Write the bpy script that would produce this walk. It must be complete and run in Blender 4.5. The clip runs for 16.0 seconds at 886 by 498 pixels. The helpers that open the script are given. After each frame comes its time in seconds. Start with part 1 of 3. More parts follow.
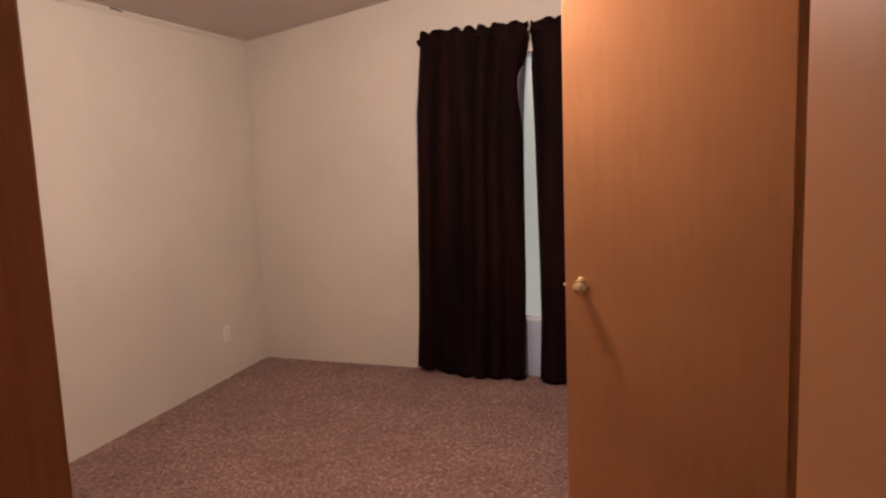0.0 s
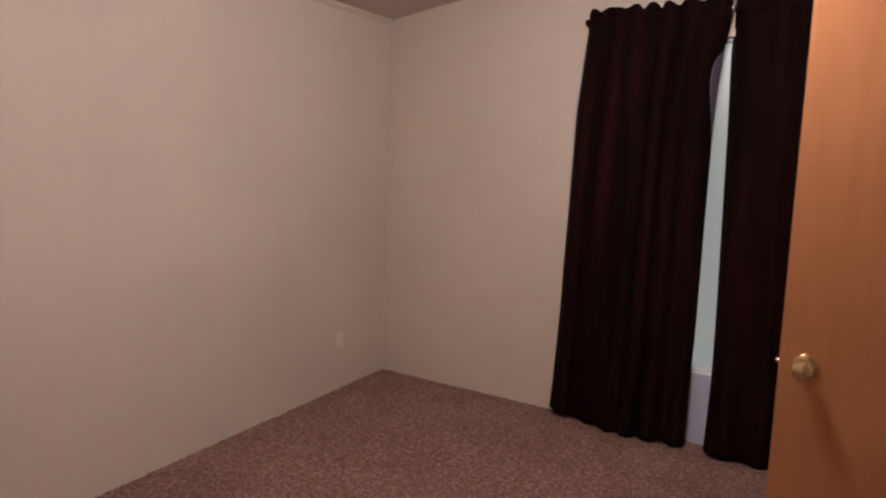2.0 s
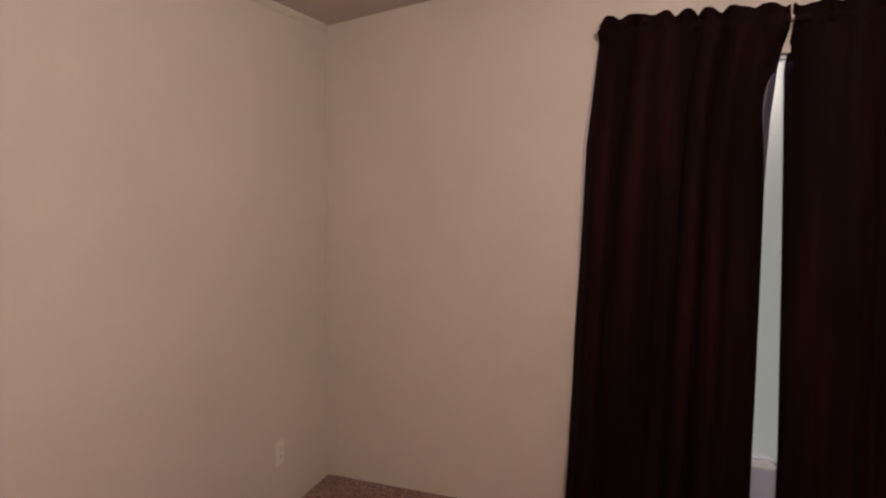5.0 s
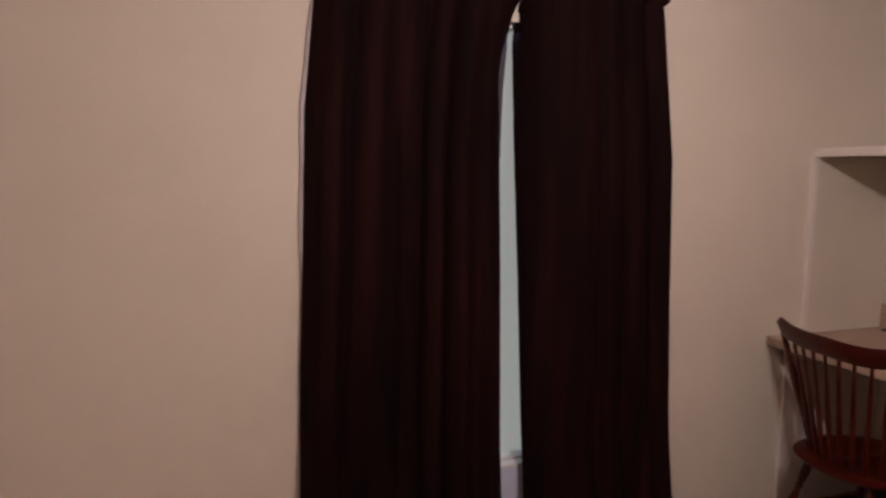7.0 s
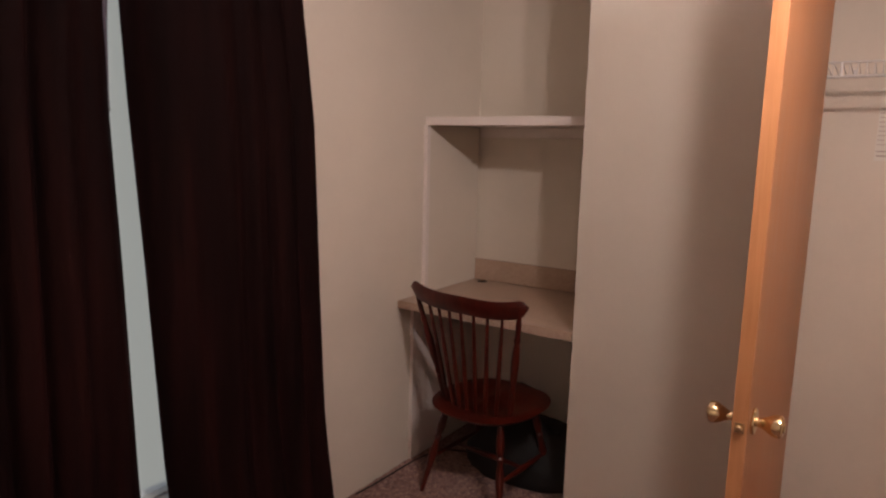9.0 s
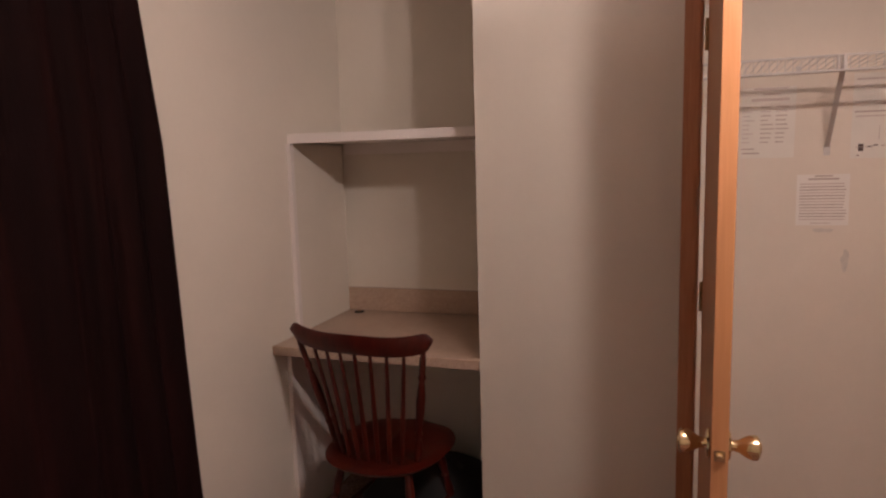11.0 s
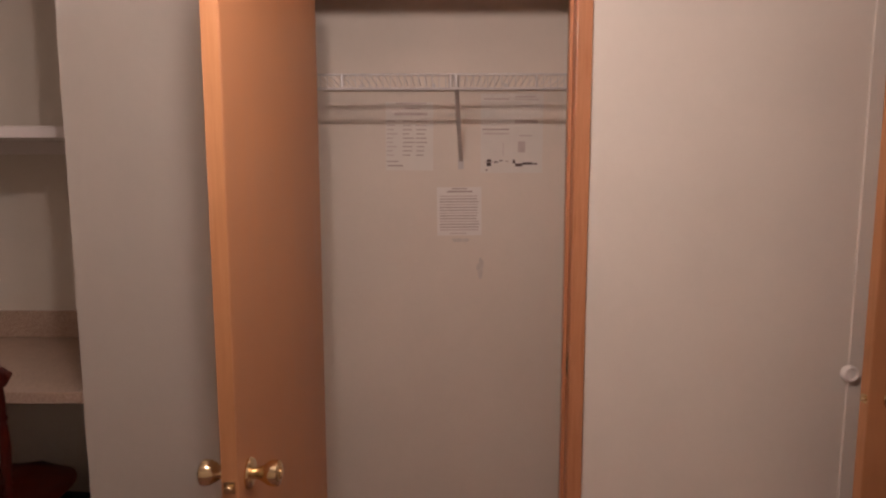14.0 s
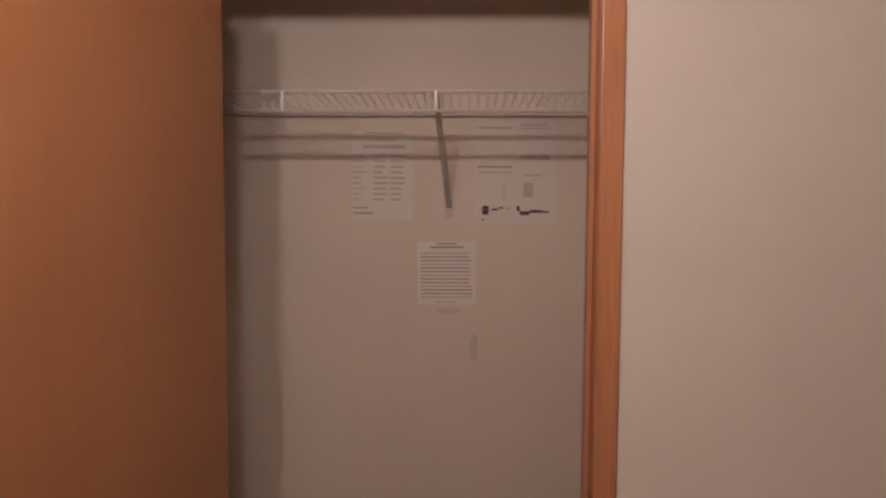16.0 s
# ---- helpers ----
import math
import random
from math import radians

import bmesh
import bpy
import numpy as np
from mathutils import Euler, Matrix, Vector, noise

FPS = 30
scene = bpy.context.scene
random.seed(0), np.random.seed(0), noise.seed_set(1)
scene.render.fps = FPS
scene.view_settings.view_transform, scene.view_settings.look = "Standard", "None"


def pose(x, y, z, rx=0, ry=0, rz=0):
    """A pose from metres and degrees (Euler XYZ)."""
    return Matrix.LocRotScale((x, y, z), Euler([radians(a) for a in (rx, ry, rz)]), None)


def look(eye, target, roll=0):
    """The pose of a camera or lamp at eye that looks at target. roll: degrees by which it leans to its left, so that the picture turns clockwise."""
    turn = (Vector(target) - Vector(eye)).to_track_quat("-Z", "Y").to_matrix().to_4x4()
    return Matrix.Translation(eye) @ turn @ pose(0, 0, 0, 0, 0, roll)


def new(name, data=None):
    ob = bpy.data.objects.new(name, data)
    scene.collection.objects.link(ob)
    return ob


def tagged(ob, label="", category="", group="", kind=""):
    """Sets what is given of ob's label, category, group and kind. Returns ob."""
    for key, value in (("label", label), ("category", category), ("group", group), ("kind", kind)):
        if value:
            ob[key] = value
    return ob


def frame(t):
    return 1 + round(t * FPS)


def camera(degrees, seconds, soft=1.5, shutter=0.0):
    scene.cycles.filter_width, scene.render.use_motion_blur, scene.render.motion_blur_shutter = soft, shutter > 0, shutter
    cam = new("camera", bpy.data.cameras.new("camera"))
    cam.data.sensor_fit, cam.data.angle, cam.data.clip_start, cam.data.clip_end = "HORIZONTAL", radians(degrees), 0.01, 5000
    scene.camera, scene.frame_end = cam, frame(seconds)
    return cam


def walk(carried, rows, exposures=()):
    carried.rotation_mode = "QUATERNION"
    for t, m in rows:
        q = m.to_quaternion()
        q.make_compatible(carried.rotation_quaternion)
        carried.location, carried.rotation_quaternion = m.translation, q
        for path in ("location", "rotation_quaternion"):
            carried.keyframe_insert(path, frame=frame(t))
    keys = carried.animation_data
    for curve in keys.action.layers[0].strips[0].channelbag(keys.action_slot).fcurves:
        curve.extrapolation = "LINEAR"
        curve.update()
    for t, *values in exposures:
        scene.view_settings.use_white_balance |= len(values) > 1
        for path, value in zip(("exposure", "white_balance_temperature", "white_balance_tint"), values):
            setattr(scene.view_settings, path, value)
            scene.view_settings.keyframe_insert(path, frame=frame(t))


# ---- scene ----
cam = camera(68.2, 16.0, soft=2.2, shutter=0.3)
PATH = [
    (0, (3.095, -0.048, 1.431), (2.416, 1.818, 1.189), -2.2),
    (0.3, (3.072, 0.0, 1.437), (2.345, 1.862, 1.181), -1.7),
    (0.5, (3.052, 0.06, 1.441), (2.293, 1.893, 1.191), -1.0),
    (1, (3.013, 0.21, 1.451), (2.083, 1.966, 1.222), 0.7),
    (1.5, (2.914, 0.405, 1.439), (1.87, 2.097, 1.215), 1.5),
    (2, (2.812, 0.578, 1.445), (1.75, 2.255, 1.204), 1.9),
    (2.5, (2.672, 0.738, 1.428), (1.454, 2.313, 1.241), 3.8),
    (3, (2.481, 0.817, 1.474), (1.331, 2.439, 1.257), 2.5),
    (5.5, (1.618, 1.311, 1.599), (1.234, 3.264, 1.396), 1.7),
    (5.8, (1.455, 1.409, 1.605), (1.320, 3.379, 1.363), 2.7),
    (6, (1.347, 1.474, 1.609), (1.323, 3.455, 1.341), 2.3),
    (6.5, (1.125, 1.683, 1.611), (1.466, 3.633, 1.327), 0.4),
    (7, (1.122, 1.877, 1.586), (1.741, 3.765, 1.357), 0.5),
    (7.5, (1.149, 2.039, 1.562), (2.157, 3.755, 1.364), 2.4),
    (8, (1.133, 2.193, 1.576), (2.569, 3.568, 1.364), 0.1),
    (8.5, (1.068, 2.304, 1.574), (2.666, 3.479, 1.321), -0.2),
    (8.7, (1.059, 2.34, 1.574), (2.674, 3.484, 1.287), 0.8),
    (10.8, (1.237, 2.706, 1.582), (3.103, 3.373, 1.313), -2.1),
    (11, (1.228, 2.731, 1.579), (3.107, 3.362, 1.317), -1.6),
    (11.5, (1.235, 2.735, 1.576), (3.138, 3.289, 1.304), -1.8),
    (11.8, (1.227, 2.708, 1.578), (3.147, 3.222, 1.312), -2.3),
    (12, (1.221, 2.69, 1.58), (3.136, 3.216, 1.34), -2.7),
    (12.25, (1.237, 2.633, 1.582), (3.182, 2.948, 1.326), -2.8),
    (12.5, (1.252, 2.576, 1.585), (3.229, 2.737, 1.328), -3.0),
    (13, (1.283, 2.455, 1.602), (3.262, 2.597, 1.346), -3.2),
    (13.25, (1.315, 2.375, 1.596), (3.297, 2.438, 1.346), -2.2),
    (13.5, (1.348, 2.295, 1.59), (3.333, 2.309, 1.346), -1.3),
    (14, (1.432, 2.181, 1.575), (3.417, 2.182, 1.326), -0.1),
    (14.25, (1.513, 2.157, 1.577), (3.50, 2.115, 1.335), -0.05),
    (14.5, (1.594, 2.133, 1.579), (3.585, 2.076, 1.4), 0.0),
    (14.75, (1.691, 2.100, 1.576), (3.685, 2.061, 1.460), -0.4),
    (15, (1.788, 2.068, 1.572), (3.786, 2.132, 1.501), -0.8),
    (15.3, (1.888, 2.026, 1.602), (3.874, 2.214, 1.524), 0.1),
    (15.5, (1.954, 1.998, 1.622), (3.933, 2.244, 1.489), 0.7),
    (16, (2.101, 2.056, 1.594), (4.097, 2.12, 1.473), 0.3),
]
walk(cam, [(t, look(eye, target, roll)) for t, eye, target, roll in PATH], exposures=[
    (0, 0.24, 6450, 10), (1.5, 0.0, 5950, 10), (3.0, -0.15, 5950, 10), (5.5, -0.15, 6150, 10), (7.0, -0.02, 6050, 10), (8.5, 0.08, 6100, 10),
    (11.0, 0.06, 6050, 10), (12.0, 0.08, 6050, 10), (13.0, -0.05, 5950, 10), (14.0, -0.26, 5950, 10), (15.0, -0.48, 6000, 10), (16.0, -0.54, 6000, 10)])

# ---- light ----
LAMPS = ((2.15, 2.405, 2.318), (2.20, 2.185, 2.318))

world = bpy.data.worlds.new("world")
scene.world = world
world.use_nodes = True
wn = world.node_tree
sky = wn.nodes.new("ShaderNodeTexSky")
sky.sky_type = 'NISHITA'
sky.sun_disc = False
sky.sun_elevation = radians(38)
sky.sun_rotation = radians(150)
wn.nodes["Background"].inputs["Strength"].default_value = 0.10
wn.links.new(sky.outputs[0], wn.nodes["Background"].inputs["Color"])

sun = new("sun", bpy.data.lights.new("sun", 'SUN'))
sun.data.energy = 2.0
sun.data.angle = radians(0.5)
sun.data.color = (1.0, 0.95, 0.88)
sun.rotation_euler = (radians(52), 0, radians(150))

# a ceiling fitting with two bulbs
for place in LAMPS:
    bulb = new("room_lamp", bpy.data.lights.new("room_lamp", 'POINT'))
    bulb.data.energy = 32
    bulb.data.color = (1.0, 0.79, 0.69)
    bulb.data.shadow_soft_size = 0.040
    bulb.location = place

daylight = new("window_daylight", bpy.data.lights.new("window_daylight", 'AREA'))
daylight.data.shape = 'RECTANGLE'
daylight.data.size, daylight.data.size_y = 0.98, 0.035
daylight.data.energy = 0.3
daylight.data.color = (0.42, 0.50, 1.0)
daylight.matrix_world = look((2.15, 4.262, 2.125), (2.15, 4.15, 0.5))


# ---- materials ----
def material(name, rough=0.6, metal=0.0, spec=0.5):
    m = bpy.data.materials.new(name)
    m.use_nodes = True
    b = m.node_tree.nodes["Principled BSDF"]
    b.inputs["Roughness"].default_value = rough
    b.inputs["Metallic"].default_value = metal
    b.inputs["Specular IOR Level"].default_value = spec
    return m, m.node_tree, b


def coords(nt, scale=(1, 1, 1)):
    tc = nt.nodes.new("ShaderNodeTexCoord")
    mp = nt.nodes.new("ShaderNodeMapping")
    mp.inputs["Scale"].default_value = scale
    nt.links.new(tc.outputs["Object"], mp.inputs["Vector"])
    return mp.outputs["Vector"]


def noise_tex(nt, vec, scale, detail=4, rough=0.5, distortion=0.0):
    n = nt.nodes.new("ShaderNodeTexNoise")
    n.inputs["Scale"].default_value = scale
    n.inputs["Detail"].default_value = detail
    n.inputs["Roughness"].default_value = rough
    n.inputs["Distortion"].default_value = distortion
    nt.links.new(vec, n.inputs["Vector"])
    return n.outputs["Fac"]


def ramp(nt, fac, stops):
    r = nt.nodes.new("ShaderNodeValToRGB")
    e = r.color_ramp.elements
    while len(e) < len(stops):
        e.new(0.5)
    for el, (p, c) in zip(e, stops):
        el.position, el.color = p, (*c, 1)
    nt.links.new(fac, r.inputs["Fac"])
    return r.outputs["Color"]


def mix(nt, a, b, fac, kind='MIX'):
    m = nt.nodes.new("ShaderNodeMix")
    m.data_type, m.blend_type = 'RGBA', kind
    nt.links.new(a, m.inputs["A"])
    nt.links.new(b, m.inputs["B"])
    if isinstance(fac, (int, float)):
        m.inputs["Factor"].default_value = fac
    else:
        nt.links.new(fac, m.inputs["Factor"])
    return m.outputs["Result"]


def bump(nt, bsdf, heights):
    last = None
    for fac, strength, dist in heights:
        b = nt.nodes.new("ShaderNodeBump")
        b.inputs["Strength"].default_value = strength
        b.inputs["Distance"].default_value = dist
        nt.links.new(fac, b.inputs["Height"])
        if last:
            nt.links.new(last, b.inputs["Normal"])
        last = b.outputs["Normal"]
    nt.links.new(last, bsdf.inputs["Normal"])


def wall_paint(name, base, dirt=0.06, rough=0.62):
    m, nt, b = material(name, rough, 0, 0.35)
    v = coords(nt)
    dark = tuple(c * (1 - dirt) for c in base)
    light = tuple(min(1, c * (1 + dirt * 0.5)) for c in base)
    big = ramp(nt, noise_tex(nt, v, 1.3, 5, 0.6), [(0.3, dark), (0.7, light)])
    fine = ramp(nt, noise_tex(nt, v, 45, 3, 0.6), [(0.3, (0.985, 0.985, 0.985)), (0.7, (1, 1, 1))])
    nt.links.new(mix(nt, big, fine, 1.0, 'MULTIPLY'), b.inputs["Base Color"])
    bump(nt, b, [(noise_tex(nt, v, 7, 3, 0.5), 0.10, 0.008), (noise_tex(nt, v, 120, 2, 0.5), 0.05, 0.001)])
    return m


def wood(name, dark, mid, light, along=(9, 9, 0.6), rough=0.38, streak=7.0):
    m, nt, b = material(name, rough, 0, 0.45)
    v = coords(nt, along)
    grain = noise_tex(nt, v, streak, 6, 0.62, 0.35)
    col = ramp(nt, grain, [(0.25, dark), (0.5, mid), (0.78, light)])
    big = ramp(nt, noise_tex(nt, coords(nt), 1.6, 3, 0.5), [(0.3, (0.86, 0.84, 0.82)), (0.7, (1, 1, 1))])
    nt.links.new(mix(nt, col, big, 1.0, 'MULTIPLY'), b.inputs["Base Color"])
    pores = noise_tex(nt, coords(nt, (along[0] * 8, along[1] * 8, along[2] * 4)), streak * 2, 3, 0.6)
    bump(nt, b, [(grain, 0.05, 0.002), (pores, 0.06, 0.001)])
    rr = nt.nodes.new("ShaderNodeMapRange")
    rr.inputs["To Min"].default_value, rr.inputs["To Max"].default_value = rough * 0.8, rough * 1.3
    nt.links.new(grain, rr.inputs["Value"])
    nt.links.new(rr.outputs["Result"], b.inputs["Roughness"])
    return m


M_WALL = wall_paint("wall_paint", (0.720, 0.662, 0.575))
M_CLOSET = wall_paint("closet_paint", (0.735, 0.640, 0.535))
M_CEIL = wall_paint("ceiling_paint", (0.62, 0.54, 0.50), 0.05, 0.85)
M_TRIM = wall_paint("white_trim_paint", (0.78, 0.72, 0.68), 0.03, 0.45)
M_DOOR = wood("door_veneer", (0.430, 0.189, 0.078), (0.460, 0.206, 0.087), (0.490, 0.224, 0.098), (5, 5, 0.5), 0.42)
M_CASE = wood("oak_casing", (0.42, 0.17, 0.072), (0.50, 0.22, 0.10), (0.58, 0.28, 0.14), (14, 14, 0.9), 0.35)
M_EDGE = wood("door_edge_wood", (0.41, 0.18, 0.072), (0.47, 0.215, 0.090), (0.53, 0.26, 0.12), (20, 20, 0.8), 0.4)
M_CHAIR = wood("red_mahogany", (0.034, 0.0024, 0.0010), (0.060, 0.0046, 0.0017), (0.105, 0.0110, 0.0035), (10, 10, 3), 0.33, 2.0)


def build_carpet():
    m, nt, b = material("carpet_pile", 0.95, 0, 0.1)
    v = coords(nt)
    tuft = noise_tex(nt, v, 75, 3, 0.75)
    speck = noise_tex(nt, v, 48, 5, 0.95)
    patch = noise_tex(nt, v, 3.2, 5, 0.6, 0.4)
    col = ramp(nt, speck, [(0.36, (0.085, 0.042, 0.046)), (0.45, (0.235, 0.120, 0.110)), (0.54, (0.36, 0.212, 0.172)), (0.62, (0.66, 0.47, 0.37))])
    shade = ramp(nt, patch, [(0.3, (0.72, 0.68, 0.68)), (0.7, (1, 1, 1))])
    nt.links.new(mix(nt, col, shade, 1.0, 'MULTIPLY'), b.inputs["Base Color"])
    b.inputs["Sheen Weight"].default_value = 0.15
    bump(nt, b, [(patch, 0.25, 0.02), (tuft, 0.9, 0.012)])
    return m


M_CARPET = build_carpet()


def build_fabric():
    m, nt, b = material("blackout_fabric", 0.8, 0, 0.08)
    v = coords(nt)
    # lengthwise black and red streaks put fold shade and sheen into the colour
    col = ramp(nt, noise_tex(nt, coords(nt, (5, 5, 0.35)), 2.2, 4, 0.6), [(0.3, (0.0040, 0.0014, 0.0016)), (0.52, (0.0095, 0.0028, 0.0028)), (0.75, (0.021, 0.0052, 0.0048))])
    nt.links.new(col, b.inputs["Base Color"])
    b.inputs["Sheen Weight"].default_value = 0.0
    weave = noise_tex(nt, v, 500, 2, 0.6)
    crease = noise_tex(nt, coords(nt, (3, 3, 0.7)), 6, 5, 0.6, 0.6)
    bump(nt, b, [(crease, 0.35, 0.02), (weave, 0.15, 0.001)])
    return m


M_FABRIC = build_fabric()


def simple(name, base, rough=0.5, metal=0.0, vary=0.08, scale=30, relief=0.05):
    m, nt, b = material(name, rough, metal)
    v = coords(nt)
    n = noise_tex(nt, v, scale, 4, 0.6)
    nt.links.new(ramp(nt, n, [(0.3, tuple(c * (1 - vary) for c in base)), (0.7, tuple(min(1, c * (1 + vary)) for c in base))]), b.inputs["Base Color"])
    bump(nt, b, [(n, relief, 0.002)])
    return m


M_LINING = simple("pale_lining", (0.60, 0.56, 0.60), 0.8)
# pale violet painted for daylight catching the curtain's inner edge
M_HEM_SHEEN = simple("hem_daylight_sheen", (0.10, 0.09, 0.125), 0.45)
M_BRASS = simple("polished_brass", (0.80, 0.64, 0.38), 0.13, 1.0, 0.06, 60, 0.02)
M_OLDBRASS = simple("dull_brass", (0.34, 0.20, 0.09), 0.4, 1.0, 0.15, 80)
M_WIRE = simple("white_vinyl_wire", (0.56, 0.51, 0.47), 0.3)
M_PLASTIC = simple("ivory_plastic", (0.86, 0.80, 0.72), 0.3, 0, 0.02)
M_VINYL = simple("white_vinyl_frame", (0.84, 0.86, 0.90), 0.35, 0, 0.02)
# blue in this colour stands for daylight spilling on the wall
M_APRON_DAYLIT = simple("apron_daylight_tint", (0.62, 0.70, 0.90), 0.4, 0, 0.03, 8)
M_DARK = simple("dark_slot", (0.02, 0.018, 0.016), 0.6)
M_RUBBER = simple("white_rubber", (0.82, 0.78, 0.72), 0.55, 0, 0.03)
M_PAPER = simple("printer_paper", (0.78, 0.72, 0.655), 0.75, 0, 0.02, 12, 0.1)
M_PAPERDULL = simple("aged_paper", (0.745, 0.685, 0.605), 0.75, 0, 0.02, 12, 0.1)
M_INK = simple("grey_print", (0.47, 0.37, 0.32), 0.8, 0, 0.1)
M_INKPALE = simple("pale_print", (0.58, 0.48, 0.43), 0.8, 0, 0.1)
M_INKDARK = simple("dark_print", (0.10, 0.065, 0.055), 0.8, 0, 0.1)
M_ROD = simple("white_metal_rod", (0.78, 0.76, 0.74), 0.3, 0.0, 0.03)
M_SMUDGE = simple("grey_scuff", (0.60, 0.53, 0.46), 0.7, 0, 0.08, 40)
# grey takes in the shade on the brace and its shadow
M_BRACE_SHADED = simple("shaded_metal_strip", (0.50, 0.44, 0.39), 0.5, 0.1)


def build_laminate():
    m, nt, b = material("speckled_laminate", 0.3, 0, 0.45)
    v = coords(nt)
    fleck = ramp(nt, noise_tex(nt, v, 260, 3, 0.8), [(0.36, (0.30, 0.20, 0.15)), (0.5, (0.50, 0.37, 0.28)), (0.68, (0.62, 0.49, 0.39))])
    cloud = ramp(nt, noise_tex(nt, v, 7, 4, 0.6), [(0.3, (0.88, 0.86, 0.84)), (0.7, (1, 1, 1))])
    nt.links.new(mix(nt, fleck, cloud, 1.0, 'MULTIPLY'), b.inputs["Base Color"])
    bump(nt, b, [(noise_tex(nt, v, 300, 2, 0.5), 0.03, 0.001)])
    return m


M_LAM = build_laminate()


def build_glass():
    m, nt, b = material("window_glass", 0.28)
    b.inputs["Transmission Weight"].default_value = 1.0
    b.inputs["IOR"].default_value = 1.45
    b.inputs["Base Color"].default_value = (0.96, 0.98, 0.97, 1)
    return m


M_GLASS = build_glass()


def build_sky():
    m = bpy.data.materials.new("overcast_sky")
    m.use_nodes = True
    nt = m.node_tree
    nt.nodes.clear()
    out, em = nt.nodes.new("ShaderNodeOutputMaterial"), nt.nodes.new("ShaderNodeEmission")
    c = ramp(nt, noise_tex(nt, coords(nt), 0.4, 3, 0.5), [(0.3, (0.322, 0.308, 0.275)), (0.7, (0.332, 0.318, 0.285))])
    nt.links.new(c, em.inputs["Color"])
    nt.links.new(em.outputs[0], out.inputs["Surface"])
    return m


M_SKY = build_sky()


# ---- mesh helpers ----
def part(name, bm, mat, parent=None, label="", smooth=False):
    me = bpy.data.meshes.new(name)
    bmesh.ops.recalc_face_normals(bm, faces=bm.faces)
    bm.to_mesh(me)
    bm.free()
    me.materials.append(mat)
    if smooth:
        for p in me.polygons:
            p.use_smooth = True
        me.set_sharp_from_angle(angle=radians(40))
    ob = new(name, me)
    if parent:
        ob.parent = parent
    if label:
        ob["label"] = label
    return ob


def holder(name, x=0, y=0, z=0, rz=0):
    ob = new(name)
    ob.matrix_basis = pose(x, y, z, 0, 0, rz)
    ob.empty_display_size = 0.1
    return ob


def box(bm, lo, hi, bevel=0.0, m=None):
    size = [b - a for a, b in zip(lo, hi)]
    mid = [(a + b) / 2 for a, b in zip(lo, hi)]
    t = Matrix.Translation(mid) @ Matrix.Diagonal((*size, 1))
    vs = bmesh.ops.create_cube(bm, size=1, matrix=(m @ t) if m else t)["verts"]
    if bevel:
        edges = list({e for v in vs for e in v.link_edges})
        bmesh.ops.bevel(bm, geom=edges, offset=bevel, segments=2, affect='EDGES', profile=0.6)


def boxes(name, items, mat, parent=None, label="", bevel=0.0):
    bm = bmesh.new()
    for lo, hi in items:
        box(bm, lo, hi, bevel)
    return part(name, bm, mat, parent, label)


def tube(bm, pts, radii, n=10, cap=True):
    """A round bar through points, each with its radius."""
    pts = [Vector(p) for p in pts]
    if not hasattr(radii, "__len__"):
        radii = [radii] * len(pts)
    rings = []
    ref = Vector((0.13, 0.29, 0.95)).normalized()
    for i, p in enumerate(pts):
        a, b = pts[max(i - 1, 0)], pts[min(i + 1, len(pts) - 1)]
        d = (b - a).normalized()
        if abs(d.dot(ref)) > 0.97:
            ref = Vector((1, 0.1, 0))
        u = d.cross(ref).normalized()
        w = d.cross(u)
        rings.append([bm.verts.new(p + radii[i] * (math.cos(k * 2 * math.pi / n) * u + math.sin(k * 2 * math.pi / n) * w)) for k in range(n)])
    for r0, r1 in zip(rings, rings[1:]):
        for k in range(n):
            bm.faces.new((r0[k], r0[(k + 1) % n], r1[(k + 1) % n], r1[k]))
    if cap:
        bm.faces.new(rings[0][::-1])
        bm.faces.new(rings[-1])


def lathe(bm, profile, n=24, m=Matrix.Identity(4)):
    """Turns (radius, height) pairs round the z axis of m."""
    rings = [[bm.verts.new(m @ Vector((max(r, 1e-4) * math.cos(k * 2 * math.pi / n), max(r, 1e-4) * math.sin(k * 2 * math.pi / n), z))) for k in range(n)] for r, z in profile]
    for r0, r1 in zip(rings, rings[1:]):
        for k in range(n):
            bm.faces.new((r0[k], r0[(k + 1) % n], r1[(k + 1) % n], r1[k]))
    bm.faces.new(rings[0][::-1])
    bm.faces.new(rings[-1])


def structure(ob):
    return tagged(ob, kind="structure")


# ---- the room's shell ----
ROOM_N, ROOM_S, ROOM_E, ROOM_H = 4.25, 0.28, 3.50, 2.44
BACK_E, ALC_E, BLOCK_N = 4.23, 4.212, 3.362
WIN_L, WIN_R, WIN_B, WIN_T = 1.62, 2.68, 0.39, 2.165
DOOR_L, DOOR_R, DOOR_T = 2.668, 3.335, 2.10
CLO_S, CLO_N, CLO_T = 1.775, 2.622, 2.252


